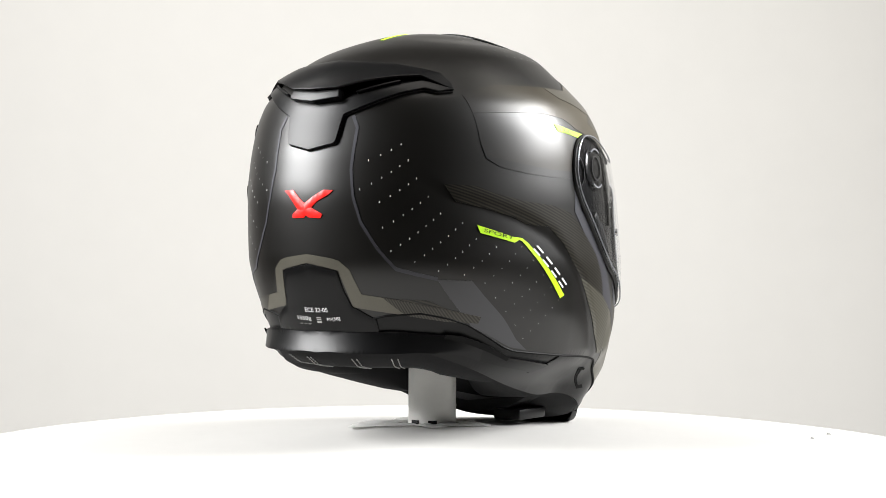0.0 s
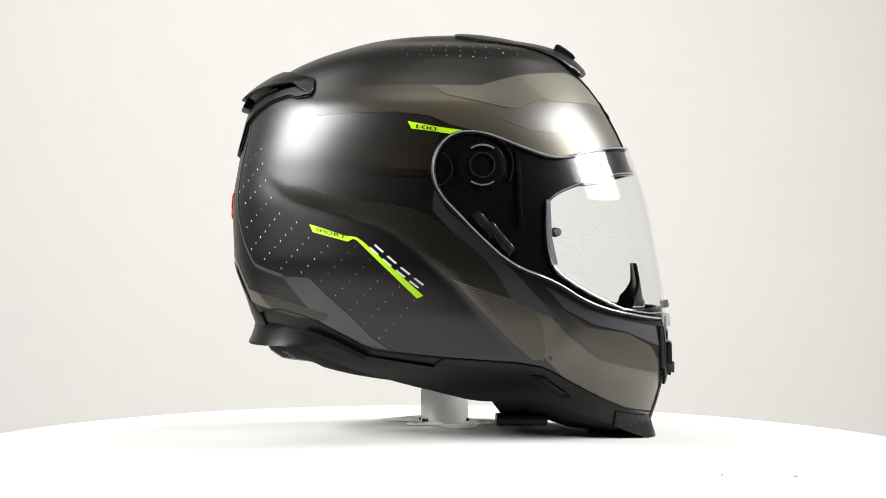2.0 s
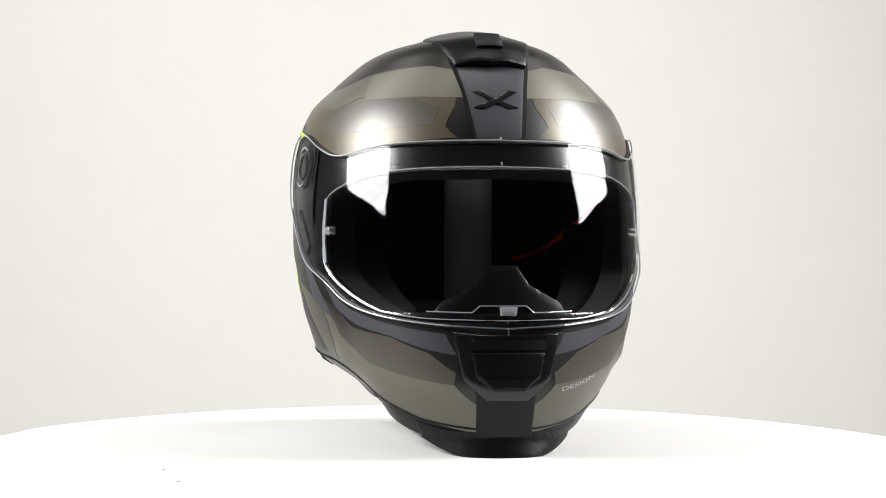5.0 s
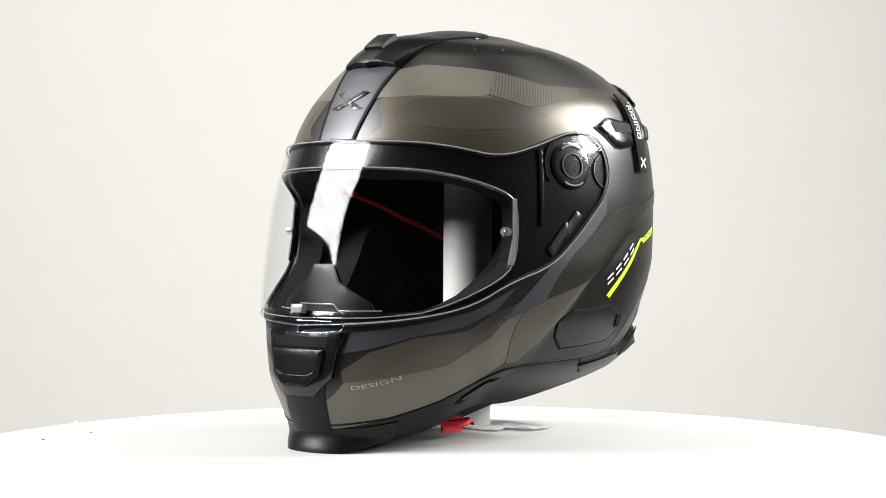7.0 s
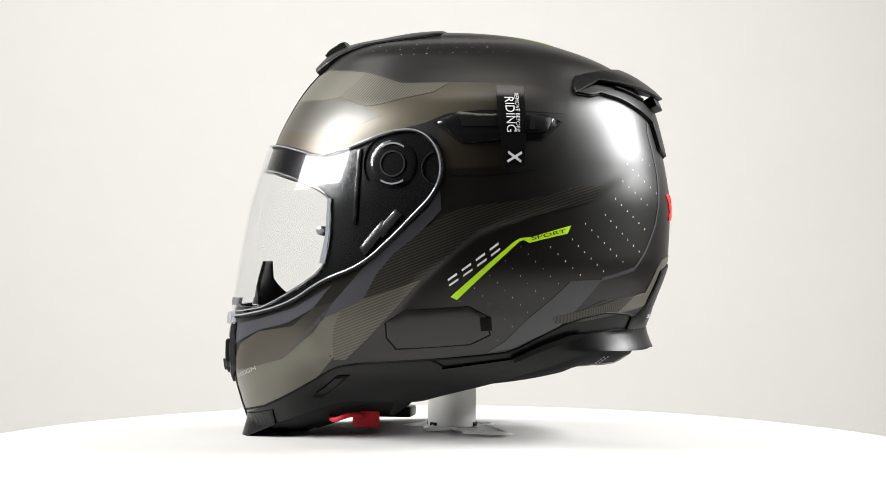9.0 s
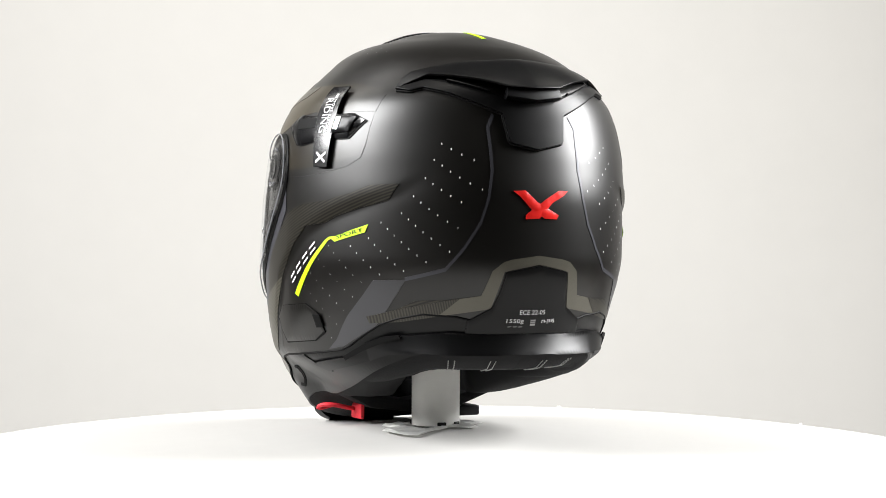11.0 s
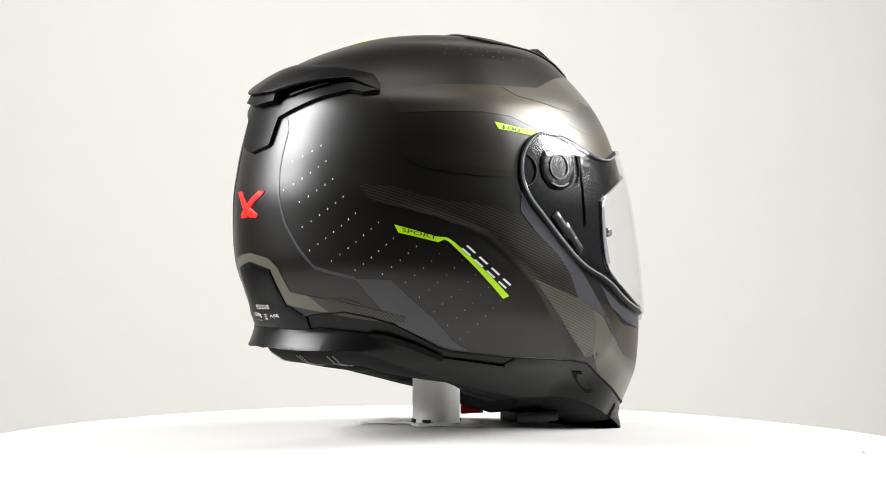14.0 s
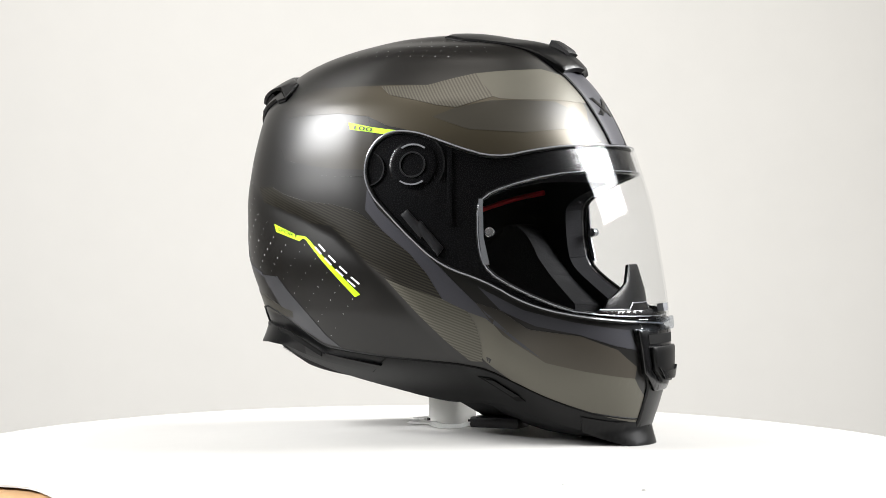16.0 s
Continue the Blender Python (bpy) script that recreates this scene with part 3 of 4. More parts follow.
SIDE_ZONES = [
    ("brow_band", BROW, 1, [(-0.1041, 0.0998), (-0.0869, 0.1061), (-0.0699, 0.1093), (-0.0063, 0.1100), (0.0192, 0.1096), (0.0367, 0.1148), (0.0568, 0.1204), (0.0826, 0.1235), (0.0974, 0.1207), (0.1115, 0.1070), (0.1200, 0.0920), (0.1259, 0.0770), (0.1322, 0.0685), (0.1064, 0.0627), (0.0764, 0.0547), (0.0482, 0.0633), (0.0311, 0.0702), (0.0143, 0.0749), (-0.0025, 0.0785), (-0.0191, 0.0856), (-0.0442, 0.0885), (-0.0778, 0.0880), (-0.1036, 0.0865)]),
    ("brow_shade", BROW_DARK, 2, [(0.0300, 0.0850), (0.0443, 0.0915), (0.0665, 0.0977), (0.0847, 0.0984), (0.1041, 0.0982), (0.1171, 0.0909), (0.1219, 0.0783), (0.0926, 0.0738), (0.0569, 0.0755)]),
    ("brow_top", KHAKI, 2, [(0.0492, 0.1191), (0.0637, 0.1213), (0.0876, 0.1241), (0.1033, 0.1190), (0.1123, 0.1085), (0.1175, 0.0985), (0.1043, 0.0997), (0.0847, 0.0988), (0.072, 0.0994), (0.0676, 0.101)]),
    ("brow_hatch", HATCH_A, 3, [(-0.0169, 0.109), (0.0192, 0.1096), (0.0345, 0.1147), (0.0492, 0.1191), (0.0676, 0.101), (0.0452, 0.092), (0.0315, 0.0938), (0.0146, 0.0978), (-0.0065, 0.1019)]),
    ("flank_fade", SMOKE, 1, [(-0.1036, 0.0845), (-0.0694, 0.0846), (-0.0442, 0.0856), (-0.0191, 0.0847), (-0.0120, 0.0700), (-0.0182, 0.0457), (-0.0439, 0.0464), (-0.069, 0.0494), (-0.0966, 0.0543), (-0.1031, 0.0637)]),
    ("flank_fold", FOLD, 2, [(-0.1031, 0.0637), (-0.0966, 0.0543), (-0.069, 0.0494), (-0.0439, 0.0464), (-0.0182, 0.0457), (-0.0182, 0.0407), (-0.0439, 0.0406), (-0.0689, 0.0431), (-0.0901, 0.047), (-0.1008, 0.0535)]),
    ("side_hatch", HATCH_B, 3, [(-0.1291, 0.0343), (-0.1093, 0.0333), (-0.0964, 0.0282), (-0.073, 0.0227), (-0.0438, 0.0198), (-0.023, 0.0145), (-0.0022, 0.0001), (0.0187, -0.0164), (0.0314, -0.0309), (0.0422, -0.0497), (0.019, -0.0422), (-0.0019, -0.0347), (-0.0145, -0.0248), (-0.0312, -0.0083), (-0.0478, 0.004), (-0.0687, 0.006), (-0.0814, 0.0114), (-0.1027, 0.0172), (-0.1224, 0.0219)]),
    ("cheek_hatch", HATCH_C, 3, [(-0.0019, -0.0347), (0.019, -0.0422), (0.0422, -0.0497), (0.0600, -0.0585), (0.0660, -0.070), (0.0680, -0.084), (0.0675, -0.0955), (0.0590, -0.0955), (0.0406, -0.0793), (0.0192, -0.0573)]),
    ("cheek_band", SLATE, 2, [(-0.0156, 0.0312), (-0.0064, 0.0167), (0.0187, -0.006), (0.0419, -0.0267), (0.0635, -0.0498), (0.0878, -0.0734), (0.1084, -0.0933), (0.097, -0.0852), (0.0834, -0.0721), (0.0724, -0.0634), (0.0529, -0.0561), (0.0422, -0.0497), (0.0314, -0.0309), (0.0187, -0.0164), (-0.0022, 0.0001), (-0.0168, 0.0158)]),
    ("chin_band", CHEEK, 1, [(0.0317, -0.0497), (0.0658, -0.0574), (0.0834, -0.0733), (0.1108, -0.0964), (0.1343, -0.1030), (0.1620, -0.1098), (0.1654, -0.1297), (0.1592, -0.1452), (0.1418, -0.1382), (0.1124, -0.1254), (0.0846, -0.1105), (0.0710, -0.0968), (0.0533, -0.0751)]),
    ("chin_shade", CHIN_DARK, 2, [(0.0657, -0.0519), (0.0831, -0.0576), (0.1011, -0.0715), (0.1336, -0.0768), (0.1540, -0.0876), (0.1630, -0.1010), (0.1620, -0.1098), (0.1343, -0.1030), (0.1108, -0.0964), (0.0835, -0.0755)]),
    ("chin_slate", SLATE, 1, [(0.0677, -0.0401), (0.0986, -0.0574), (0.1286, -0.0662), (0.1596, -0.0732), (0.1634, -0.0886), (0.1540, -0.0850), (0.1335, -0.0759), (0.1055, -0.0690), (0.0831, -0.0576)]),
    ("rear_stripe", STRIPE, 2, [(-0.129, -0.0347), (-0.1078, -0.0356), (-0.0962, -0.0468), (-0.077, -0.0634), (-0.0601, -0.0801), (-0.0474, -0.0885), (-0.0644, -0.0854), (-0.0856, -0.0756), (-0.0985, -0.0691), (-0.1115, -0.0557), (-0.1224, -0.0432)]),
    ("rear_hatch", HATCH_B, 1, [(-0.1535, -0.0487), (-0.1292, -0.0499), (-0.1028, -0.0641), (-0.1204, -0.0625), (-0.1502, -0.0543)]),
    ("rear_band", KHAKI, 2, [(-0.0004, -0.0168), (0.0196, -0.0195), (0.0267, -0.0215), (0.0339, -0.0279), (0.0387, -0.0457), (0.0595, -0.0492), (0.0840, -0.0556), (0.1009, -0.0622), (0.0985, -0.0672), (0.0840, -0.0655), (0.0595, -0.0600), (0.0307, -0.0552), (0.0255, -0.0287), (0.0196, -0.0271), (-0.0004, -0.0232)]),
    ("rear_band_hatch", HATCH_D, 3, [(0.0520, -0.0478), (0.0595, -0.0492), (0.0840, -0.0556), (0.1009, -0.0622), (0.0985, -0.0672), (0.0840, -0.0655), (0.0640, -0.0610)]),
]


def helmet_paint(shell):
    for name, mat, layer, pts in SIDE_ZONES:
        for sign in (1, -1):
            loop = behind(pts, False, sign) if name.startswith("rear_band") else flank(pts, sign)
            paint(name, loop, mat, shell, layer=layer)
    line = [(0.0305, 0.0839), (0.0351, 0.0749), (0.0349, 0.0606), (0.0347, 0.0444), (0.0380, 0.0243), (0.0433, 0.0063), (0.0534, -0.0118), (0.0643, -0.0272), (0.0756, -0.0310), (0.0859, -0.0344)]
    for sign in (1, -1):
        l = rear([(x * sign, z) for x, z in fine(line, False)])
        paint("edge_line", ribbon(l, 0.0026), SLATE, shell, layer=2, step=0.02)
        dots(shell, sign)
        stripe = [(-0.1083, 0.0050), (-0.1057, -0.0009), (-0.0792, -0.0078), (-0.0754, -0.0057), (-0.0724, -0.0069), (-0.0276, -0.0495), (-0.0230, -0.0474), (-0.0678, -0.0077), (-0.0729, -0.0044), (-0.0805, -0.0036)]
        paint("neon_stripe", flank(stripe, sign), NEON, shell, "neon yellow vinyl stripe", 4, 0.02)
        if sign > 0:
            a, b = side([(-0.1035, -0.0000), (-0.0805, -0.0057)], 1)
            lettering("SPORT", a, b, 0.1, SHELL, shell, 0.0011)
            a, b = side([(-0.0619, -0.0098), (-0.0227, -0.0419)], 1)
            stroke_mark(a, b, WHITE, shell, 0.105)
            tag100 = [(-0.0350, 0.0812), (-0.0324, 0.0757), (-0.0191, 0.0741), (-0.0025, 0.0717), (0.0051, 0.0748), (-0.0129, 0.0771)]
            paint("neon_tag", flank(tag100, 1), NEON, shell, "neon yellow number tag", 4, 0.02)
            a, b = side([(-0.0291, 0.0757), (-0.0141, 0.0737)], 1)
            lettering("100", a, b, 0.2, SHELL, shell, 0.0011)
        else:
            a, b = side([(-0.0809, -0.0057), (-0.1043, -0.0002)], -1)
            lettering("SPORT", a, b, 0.1, SHELL, shell, 0.0011)
            a, b = side([(-0.0204, -0.0379), (-0.0600, -0.0086)], -1)
            stroke_mark(a, b, WHITE, shell, 0.105)
            a, b = side([(0.1582, -0.1144), (0.1365, -0.1061)], -1)
            lettering("DESIGN", a, b, 0.08, GREY, shell, 0.0012)
    for bar in ([(-0.0208, 0.0292), (-0.0119, 0.0296), (-0.0026, 0.0212), (0.0147, 0.0121), (0.0131, 0.0093), (0.0035, 0.0096), (-0.0065, 0.0152), (-0.0159, 0.0256)], [(0.0229, 0.0294), (0.0153, 0.0297), (0.0054, 0.0241), (-0.0065, 0.0160), (-0.0118, 0.0120), (-0.0117, 0.0092), (-0.0013, 0.0096), (0.0094, 0.0209), (0.0194, 0.0262)]):
        part("rear_emblem", skin(behind(bar), 0.0014, 0.0014, (), 0.02, lip=0.0006), RED, shell, "raised red emblem")
    paint("crown_stripe", behind([(-0.0016, 0.1458), (0.0016, 0.1458), (0.0016, 0.153), (-0.0016, 0.153)]), NEON, shell, "neon yellow stripe", 3)


def edged(bm, width=0.0005):
    """Small rounded edges round a plate's rim."""
    return soften(bm, width, 2, 50)


def mirrored(half):
    """A loop across the middle from one half's points (x, z), given from the middle outwards."""
    return [(-x, z) for x, z in half[::-1] if x] + half


def spoiler():
    lead = [(0.0, 0.1248), (0.022, 0.1232), (0.043, 0.1215), (0.06, 0.1180), (0.071, 0.1150), (0.081, 0.1068), (0.0845, 0.1022)]
    trail = [(0.0, 0.0975), (0.0185, 0.0985), (0.035, 0.1038), (0.051, 0.1077), (0.0635, 0.1102), (0.074, 0.1063), (0.0845, 0.1018)]
    rise = [0.013, 0.012, 0.010, 0.008, 0.006, 0.0042, 0.0024]
    lx, lz = zip(*lead)
    tx, tz = zip(*trail)

    def lift(p):
        x, z = np.abs(p[:, 0]), p[:, 2]
        l, t = np.interp(x, lx, lz), np.interp(x, tx, tz)
        u = np.clip((l - z) / np.maximum(l - t, 0.001), 0, 1)
        return 0.0026 + (np.interp(x, tx, rise) - 0.0026) * u ** 0.85

    loop = mirrored(lead) + mirrored(trail)[::-1][1:-1]
    wing = part("spoiler_wing", edged(skin(rear(fine(loop)), 0.0, 0.0026, (), 0.0125, relief=lift)), BLACK, helmet, "black spoiler wing with a sharp raised trailing edge")
    block = [(0.0, 0.1000), (0.019, 0.1005), (0.0205, 0.0938)]
    low = [(0.0, 0.0915), (0.0205, 0.0938)]
    loop = mirrored(block) + mirrored(low)[::-1][1:-1]
    part("spoiler_block", edged(skin(rear(fine(loop)), 0.0092, 0.0085, (), 0.0125)), BLACK, wing, "black block under the wing")
    top = [(0.0, 0.0990), (0.0200, 0.0985), (0.0205, 0.0938), (0.0265, 0.0962), (0.047, 0.1036), (0.058, 0.1060), (0.0665, 0.1083), (0.0845, 0.1022)]
    arm = [(0.0, 0.0583), (0.0195, 0.0627), (0.0213, 0.0644), (0.0242, 0.0838), (0.0425, 0.0920), (0.0573, 0.0988), (0.070, 0.1027), (0.078, 0.1005), (0.0845, 0.1015)]
    loop = mirrored(top) + mirrored(arm)[::-1][1:-1]
    base = part("spoiler_base", edged(skin(rear(fine(loop)), 0.0030, 0.003, (), 0.0125)), BLACK, helmet, "black spoiler base with a centre tongue and two arms")
    p, n = surface(rear(fine(mirrored(arm), False, 6)), 0.0006)
    part("base_gap", tube_along(p, 0.0009, 6), VOID, base, "dark gap round the spoiler base")
    # Deep black patches put in as the shade between wing and base.
    slot = [(0.0215, 0.0960), (0.045, 0.1052), (0.060, 0.1082), (0.066, 0.1086), (0.058, 0.1062), (0.047, 0.1038), (0.0265, 0.0964), (0.0215, 0.0946)]
    for sign in (1, -1):
        part("slot_shade", skin(behind(slot, False, sign), 0.0022, 0.0015, (), 0.02), VOID, base, "deep black patch standing in for the slot's shade under the wing")
        fin = [(0.030, 0.0992), (0.054, 0.1068), (0.055, 0.1062), (0.031, 0.0984)]
        part("slot_fin", skin(behind(fin, False, sign), 0.0052, 0.0035, (), 0.02), BLACK, base)


def trims():
    part("skirt_trim", skin(both(SKIRT), -0.0004, 0.004, [both(lowered(RIM, 0.0012))], 0.024), BLACK, helmet, "black lower edge trim")
    up = [(-0.2, -0.0735), (-0.150, -0.0735)] + [(-0.1388, -0.0722), (-0.1139, -0.0753), (-0.0857, -0.0843), (-0.0644, -0.0932), (-0.0137, -0.1008)]
    lo = [(-0.0254, -0.1062), (-0.0644, -0.0997), (-0.0858, -0.0947), (-0.1031, -0.0884), (-0.1253, -0.0858)] + [(-0.145, -0.0868), (-0.2, -0.0868)]

    def flare(p):
        t = np.clip((-0.0735 - p[:, 2]) / 0.0125, 0, 1) * np.clip((-0.085 - p[:, 1]) / 0.05, 0, 1)
        return 0.009 * t

    part("rear_lip", skin(both(up + lo), 0.0018, 0.003, (), 0.012, relief=flare), BLACK, helmet, "black flared rear lip")
    up = [(0.2, -0.1475)] + [(0.1473, -0.1430), (0.1273, -0.1381)]
    lo = [(0.1258, -0.1492), (0.1489, -0.1589)] + [(0.15, -0.163), (0.2, -0.163)]

    def chin_flare(p):
        return 0.009 * np.clip((-0.1475 - p[:, 2]) / 0.014, 0, 1) * np.clip((p[:, 1] - 0.09) / 0.03, 0, 1)

    part("chin_lip", skin(both(up + lo), 0.001, 0.004, (), 0.016, relief=chin_flare, lip=0.0005), BLACK, helmet, "black flared chin lip")
    tab = [(0.0020, -0.0240), (0.0244, -0.0287), (0.0267, -0.0441), (0.0299, -0.0542)]
    t2 = [(x, z) for x, z in tab] + [(0.045, -0.064), (0.045, -0.075)]
    loop = t2 + [(-x, z) for x, z in t2[::-1][:-1]]
    plate = part("rear_plate", skin(rear(fine(loop)), 0.0014, 0.003, (), 0.02, lip=0.0005), BLACK, helmet, "black rear plate with white markings")
    a, b = rear([(-0.0095, -0.0588), (0.0107, -0.0587)])
    lettering("ECE 22-05", a, b, 0.17, WHITE, plate, 0.0019)
    a, b = rear([(-0.0185, -0.0655), (-0.0055, -0.0657)])
    lettering("1550g", a, b, 0.3, WHITE, plate, 0.0019)
    a, b = rear([(0.0090, -0.0656), (0.0195, -0.0648)])
    lettering("M-[58]", a, b, 0.28, WHITE, plate, 0.0019)
    a, b = rear([(-0.0177, -0.0675), (-0.0055, -0.0677)])
    stroke_mark(a, b, GREY, plate, 0.06, off=0.0018, n=3)
    a, b = rear([(-0.0006, -0.0648), (0.0042, -0.0648)])
    for lo, hi in ((-0.45, -0.12), (0.02, 0.2), (0.32, 0.5)):
        bm = bmesh.new()
        bm.faces.new([bm.verts.new(q) for q in laid(a, b, np.array([0.1, 0.9, 0.95, 0.05]), np.array([lo, lo, hi, hi]), 0.0019)])
        part("round_mark", bm, GREY, plate)


def grooves():
    """Dark gaps between shell and trim, and the slits in the trim."""
    p, n = surface(both(RIM), 0.0001)
    part("trim_gap", tube_along(p, 0.0009, 6, True), VOID, helmet, "dark gap between shell and trim")
    for sign in (1, -1):
        for name, pts in (("rear_slit", [(-0.1135, -0.0740), (-0.1029, -0.0753), (-0.0857, -0.0817), (-0.0644, -0.0919), (-0.0652, -0.0949), (-0.0857, -0.0860), (-0.1030, -0.0792), (-0.1135, -0.0766)]), ("front_slit", [(0.0584, -0.1083), (0.0679, -0.1084), (0.0908, -0.1264), (0.0833, -0.1267)]),
                          ("trim_joint", [(-0.0084, -0.0948), (-0.0067, -0.0952), (-0.0254, -0.1071), (-0.0271, -0.1067)])):
            gap = part(name, skin(flank(pts, sign), 0.0042 if name == "rear_slit" else 0.0002, 0.001, (), 0.02), VOID, helmet)
            if name == "front_slit":
                c = flank(pts, sign)
                m = c.mean(0)
                part("slit_insert", skin(m + (c - m) * 0.72, 0.0008, 0.001, (), 0.02), BLACK, gap)


def ring_skin(centre, r0, r1, sign, a0=0, a1=360):
    n = max(6, int((a1 - a0) / 12))
    arc = [radians(a0 + (a1 - a0) * k / n) for k in range(n + (a1 - a0 < 360))]
    outer = [(centre[0] + r1 * math.cos(a), centre[1] + r1 * math.sin(a)) for a in arc]
    inner = [(centre[0] + r0 * math.cos(a), centre[1] + r0 * math.sin(a)) for a in arc]
    if a1 - a0 >= 360:
        return side(outer, sign), [side(inner, sign)]
    return side(outer + inner[::-1], sign), []


def face():
    base = part("visor_base", skin(both(VISOR_LINE), 0.0007, 0.003, [both(PORT_LINE)], 0.024), GLOSSY, helmet, "glossy black visor seat")
    visor = part("visor", skin(both(VISOR_LINE), 0.0045, 0.0016, (), 0.022), VISOR, helmet, "clear plastic visor, closed")
    # The visor's edge; its highlight is put into the pale grey colour.
    p, n = surface(both(VISOR_LINE), 0.0042)
    part("visor_edge", tube_along(p, 0.0006, 6, True), EDGE, visor, "polished visor edge with its highlight put in as pale grey")
    p, n = surface(both(lowered(VISOR_LINE, 0)), 0.0006)
    part("visor_seal", tube_along(p, 0.0017, 8, True), RUBBER, helmet, "black rubber visor seal")
    p, n = surface(both(PORT_LINE), 0.0004)
    part("port_gasket", tube_along(p, 0.0016, 8, True), SHINE, helmet, "shiny black eyeport gasket")
    # Thin pale cord added to paint the highlight along the eyeport's edge.
    p, n = surface(both(PORT_LINE), 0.0022)
    part("port_highlight_bead", tube_along(p, 0.0005, 6, True), EDGE, base, "thin pale bead painting in the highlight round the eyeport")
    c = (0.0195, 0.049)
    for sign in (1, -1):
        loop, holes = ring_skin(c, 0.0001, 0.0175, sign)
        hub = part("pivot_hub", skin(loop, 0.0022, 0.002, (), 0.02, lip=0.0006), GLOSSY, base, "round black visor pivot")
        for r0, r1, a0, a1, h in ((0.0141, 0.0153, 55, 125, 0.0036), (0.0141, 0.0153, 235, 305, 0.0036)):
            loop, holes = ring_skin(c, r0, r1, sign, a0, a1)
            part("pivot_rib", skin(loop, h, 0.0014, (), 0.02), EDGE, hub)
        loop, holes = ring_skin((-0.0145, 0.046), 0.012, 0.0127, sign, -80, 70)
        part("pivot_rib", skin(loop, 0.0022, 0.0012, (), 0.02), GREYP, base)
        loop, holes = ring_skin((0.0195, 0.049), 0.0225, 0.0235, sign, -30, 60)
        part("pivot_rib", skin(loop, 0.0022, 0.0012, (), 0.02), SHINE, base)
        bar = side(fine([(0.044, 0.06), (0.047, 0.06), (0.05, 0.005), (0.047, 0.005)]), sign)
        part("side_rib", skin(bar, 0.0026, 0.002, (), 0.02, lip=0.0005), GLOSSY, base)
        bar = side(fine([(0.022, 0.004), (0.027, 0.008), (0.044, -0.012), (0.040, -0.018)]), sign)
        part("side_rib", skin(bar, 0.003, 0.002, (), 0.02, lip=0.0008), GREYP, base)
        bar = side(fine([(0.012, 0.012), (0.017, 0.016), (0.031, 0.001), (0.027, -0.005)]), sign)
        part("side_rib", skin(bar, 0.003, 0.002, (), 0.02, lip=0.0008), GREYP, base)
        loop, holes = ring_skin(c, 0.0085, 0.0096, sign)
        part("pivot_rib", skin(loop, 0.0032, 0.001, holes, 0.02), GREYP, hub)
        bar = side(fine([(0.0672, 0.024), (0.0700, 0.024), (0.0715, -0.004), (0.0760, -0.024), (0.0715, -0.024), (0.0685, -0.004)]), sign)
        part("pin_bracket", skin(bar, 0.0026, 0.0012, (), 0.02), EDGE, base)
        m = side([(0.0755, 0.0)], sign)
        q, nn = surface(m, 0.001)
        pin = new_pin(q[0], nn[0])
        part("pin", pin, PINS, visor, "bright round visor pin")
    # breath deflector inside the chin bar
    guard = [(-0.058, -0.062), (-0.05, -0.05), (-0.022, -0.036), (-0.012, -0.022), (0.012, -0.022), (0.022, -0.036), (0.05, -0.05), (0.058, -0.062), (0.0, -0.07)]
    part("breath_guard", skin(behind(guard, True), -0.012, 0.0025, (), 0.02, lip=0.0006), BLACK, helmet, "black breath guard")
    line = [(-0.060, -0.0570), (-0.025, -0.0570), (-0.019, -0.0520), (0.019, -0.0520), (0.025, -0.0570), (0.060, -0.0570)]
    p, n = surface(rear(fine(line, False, 6), True), -0.0112)
    part("guard_ridge", tube_along(p, 0.0006, 6), EDGE, helmet, "thin bright ridge along the breath guard")
    lip_ = [(-0.07, -0.0585), (0.07, -0.0585), (0.07, -0.0645), (0.0, -0.068), (-0.07, -0.0645)]
    part("chin_seal", skin(behind(lip_, True), 0.002, 0.003, (), 0.02, lip=0.0008), GLOSSY, helmet, "glossy black chin seal")
    tab = [(-0.041, -0.0655), (0.041, -0.0655), (0.037, -0.0725), (0.020, -0.0745), (-0.020, -0.0745), (-0.037, -0.0725)]
    part("visor_foot", edged(skin(behind(tab, True), 0.0075, 0.003, (), 0.016), 0.0008), THICK, visor, "thick clear foot of the visor")
    tab = [(-0.006, -0.0545), (0.006, -0.0545), (0.005, -0.0605), (-0.005, -0.0605)]
    part("visor_tab", skin(behind(tab, True), 0.009, 0.005, (), 0.02, lip=0.001), EDGE, visor, "clear visor lift tab")


def new_pin(place, normal):
    bm = bmesh.new()
    m = Vector(normal).to_track_quat("Z", "Y").to_matrix().to_4x4()
    bmesh.ops.create_cone(bm, cap_ends=True, segments=20, radius1=0.0038, radius2=0.003, depth=0.006)
    bmesh.ops.transform(bm, matrix=Matrix.Translation(place) @ m, verts=bm.verts)
    return soften(bm, 0.0006)


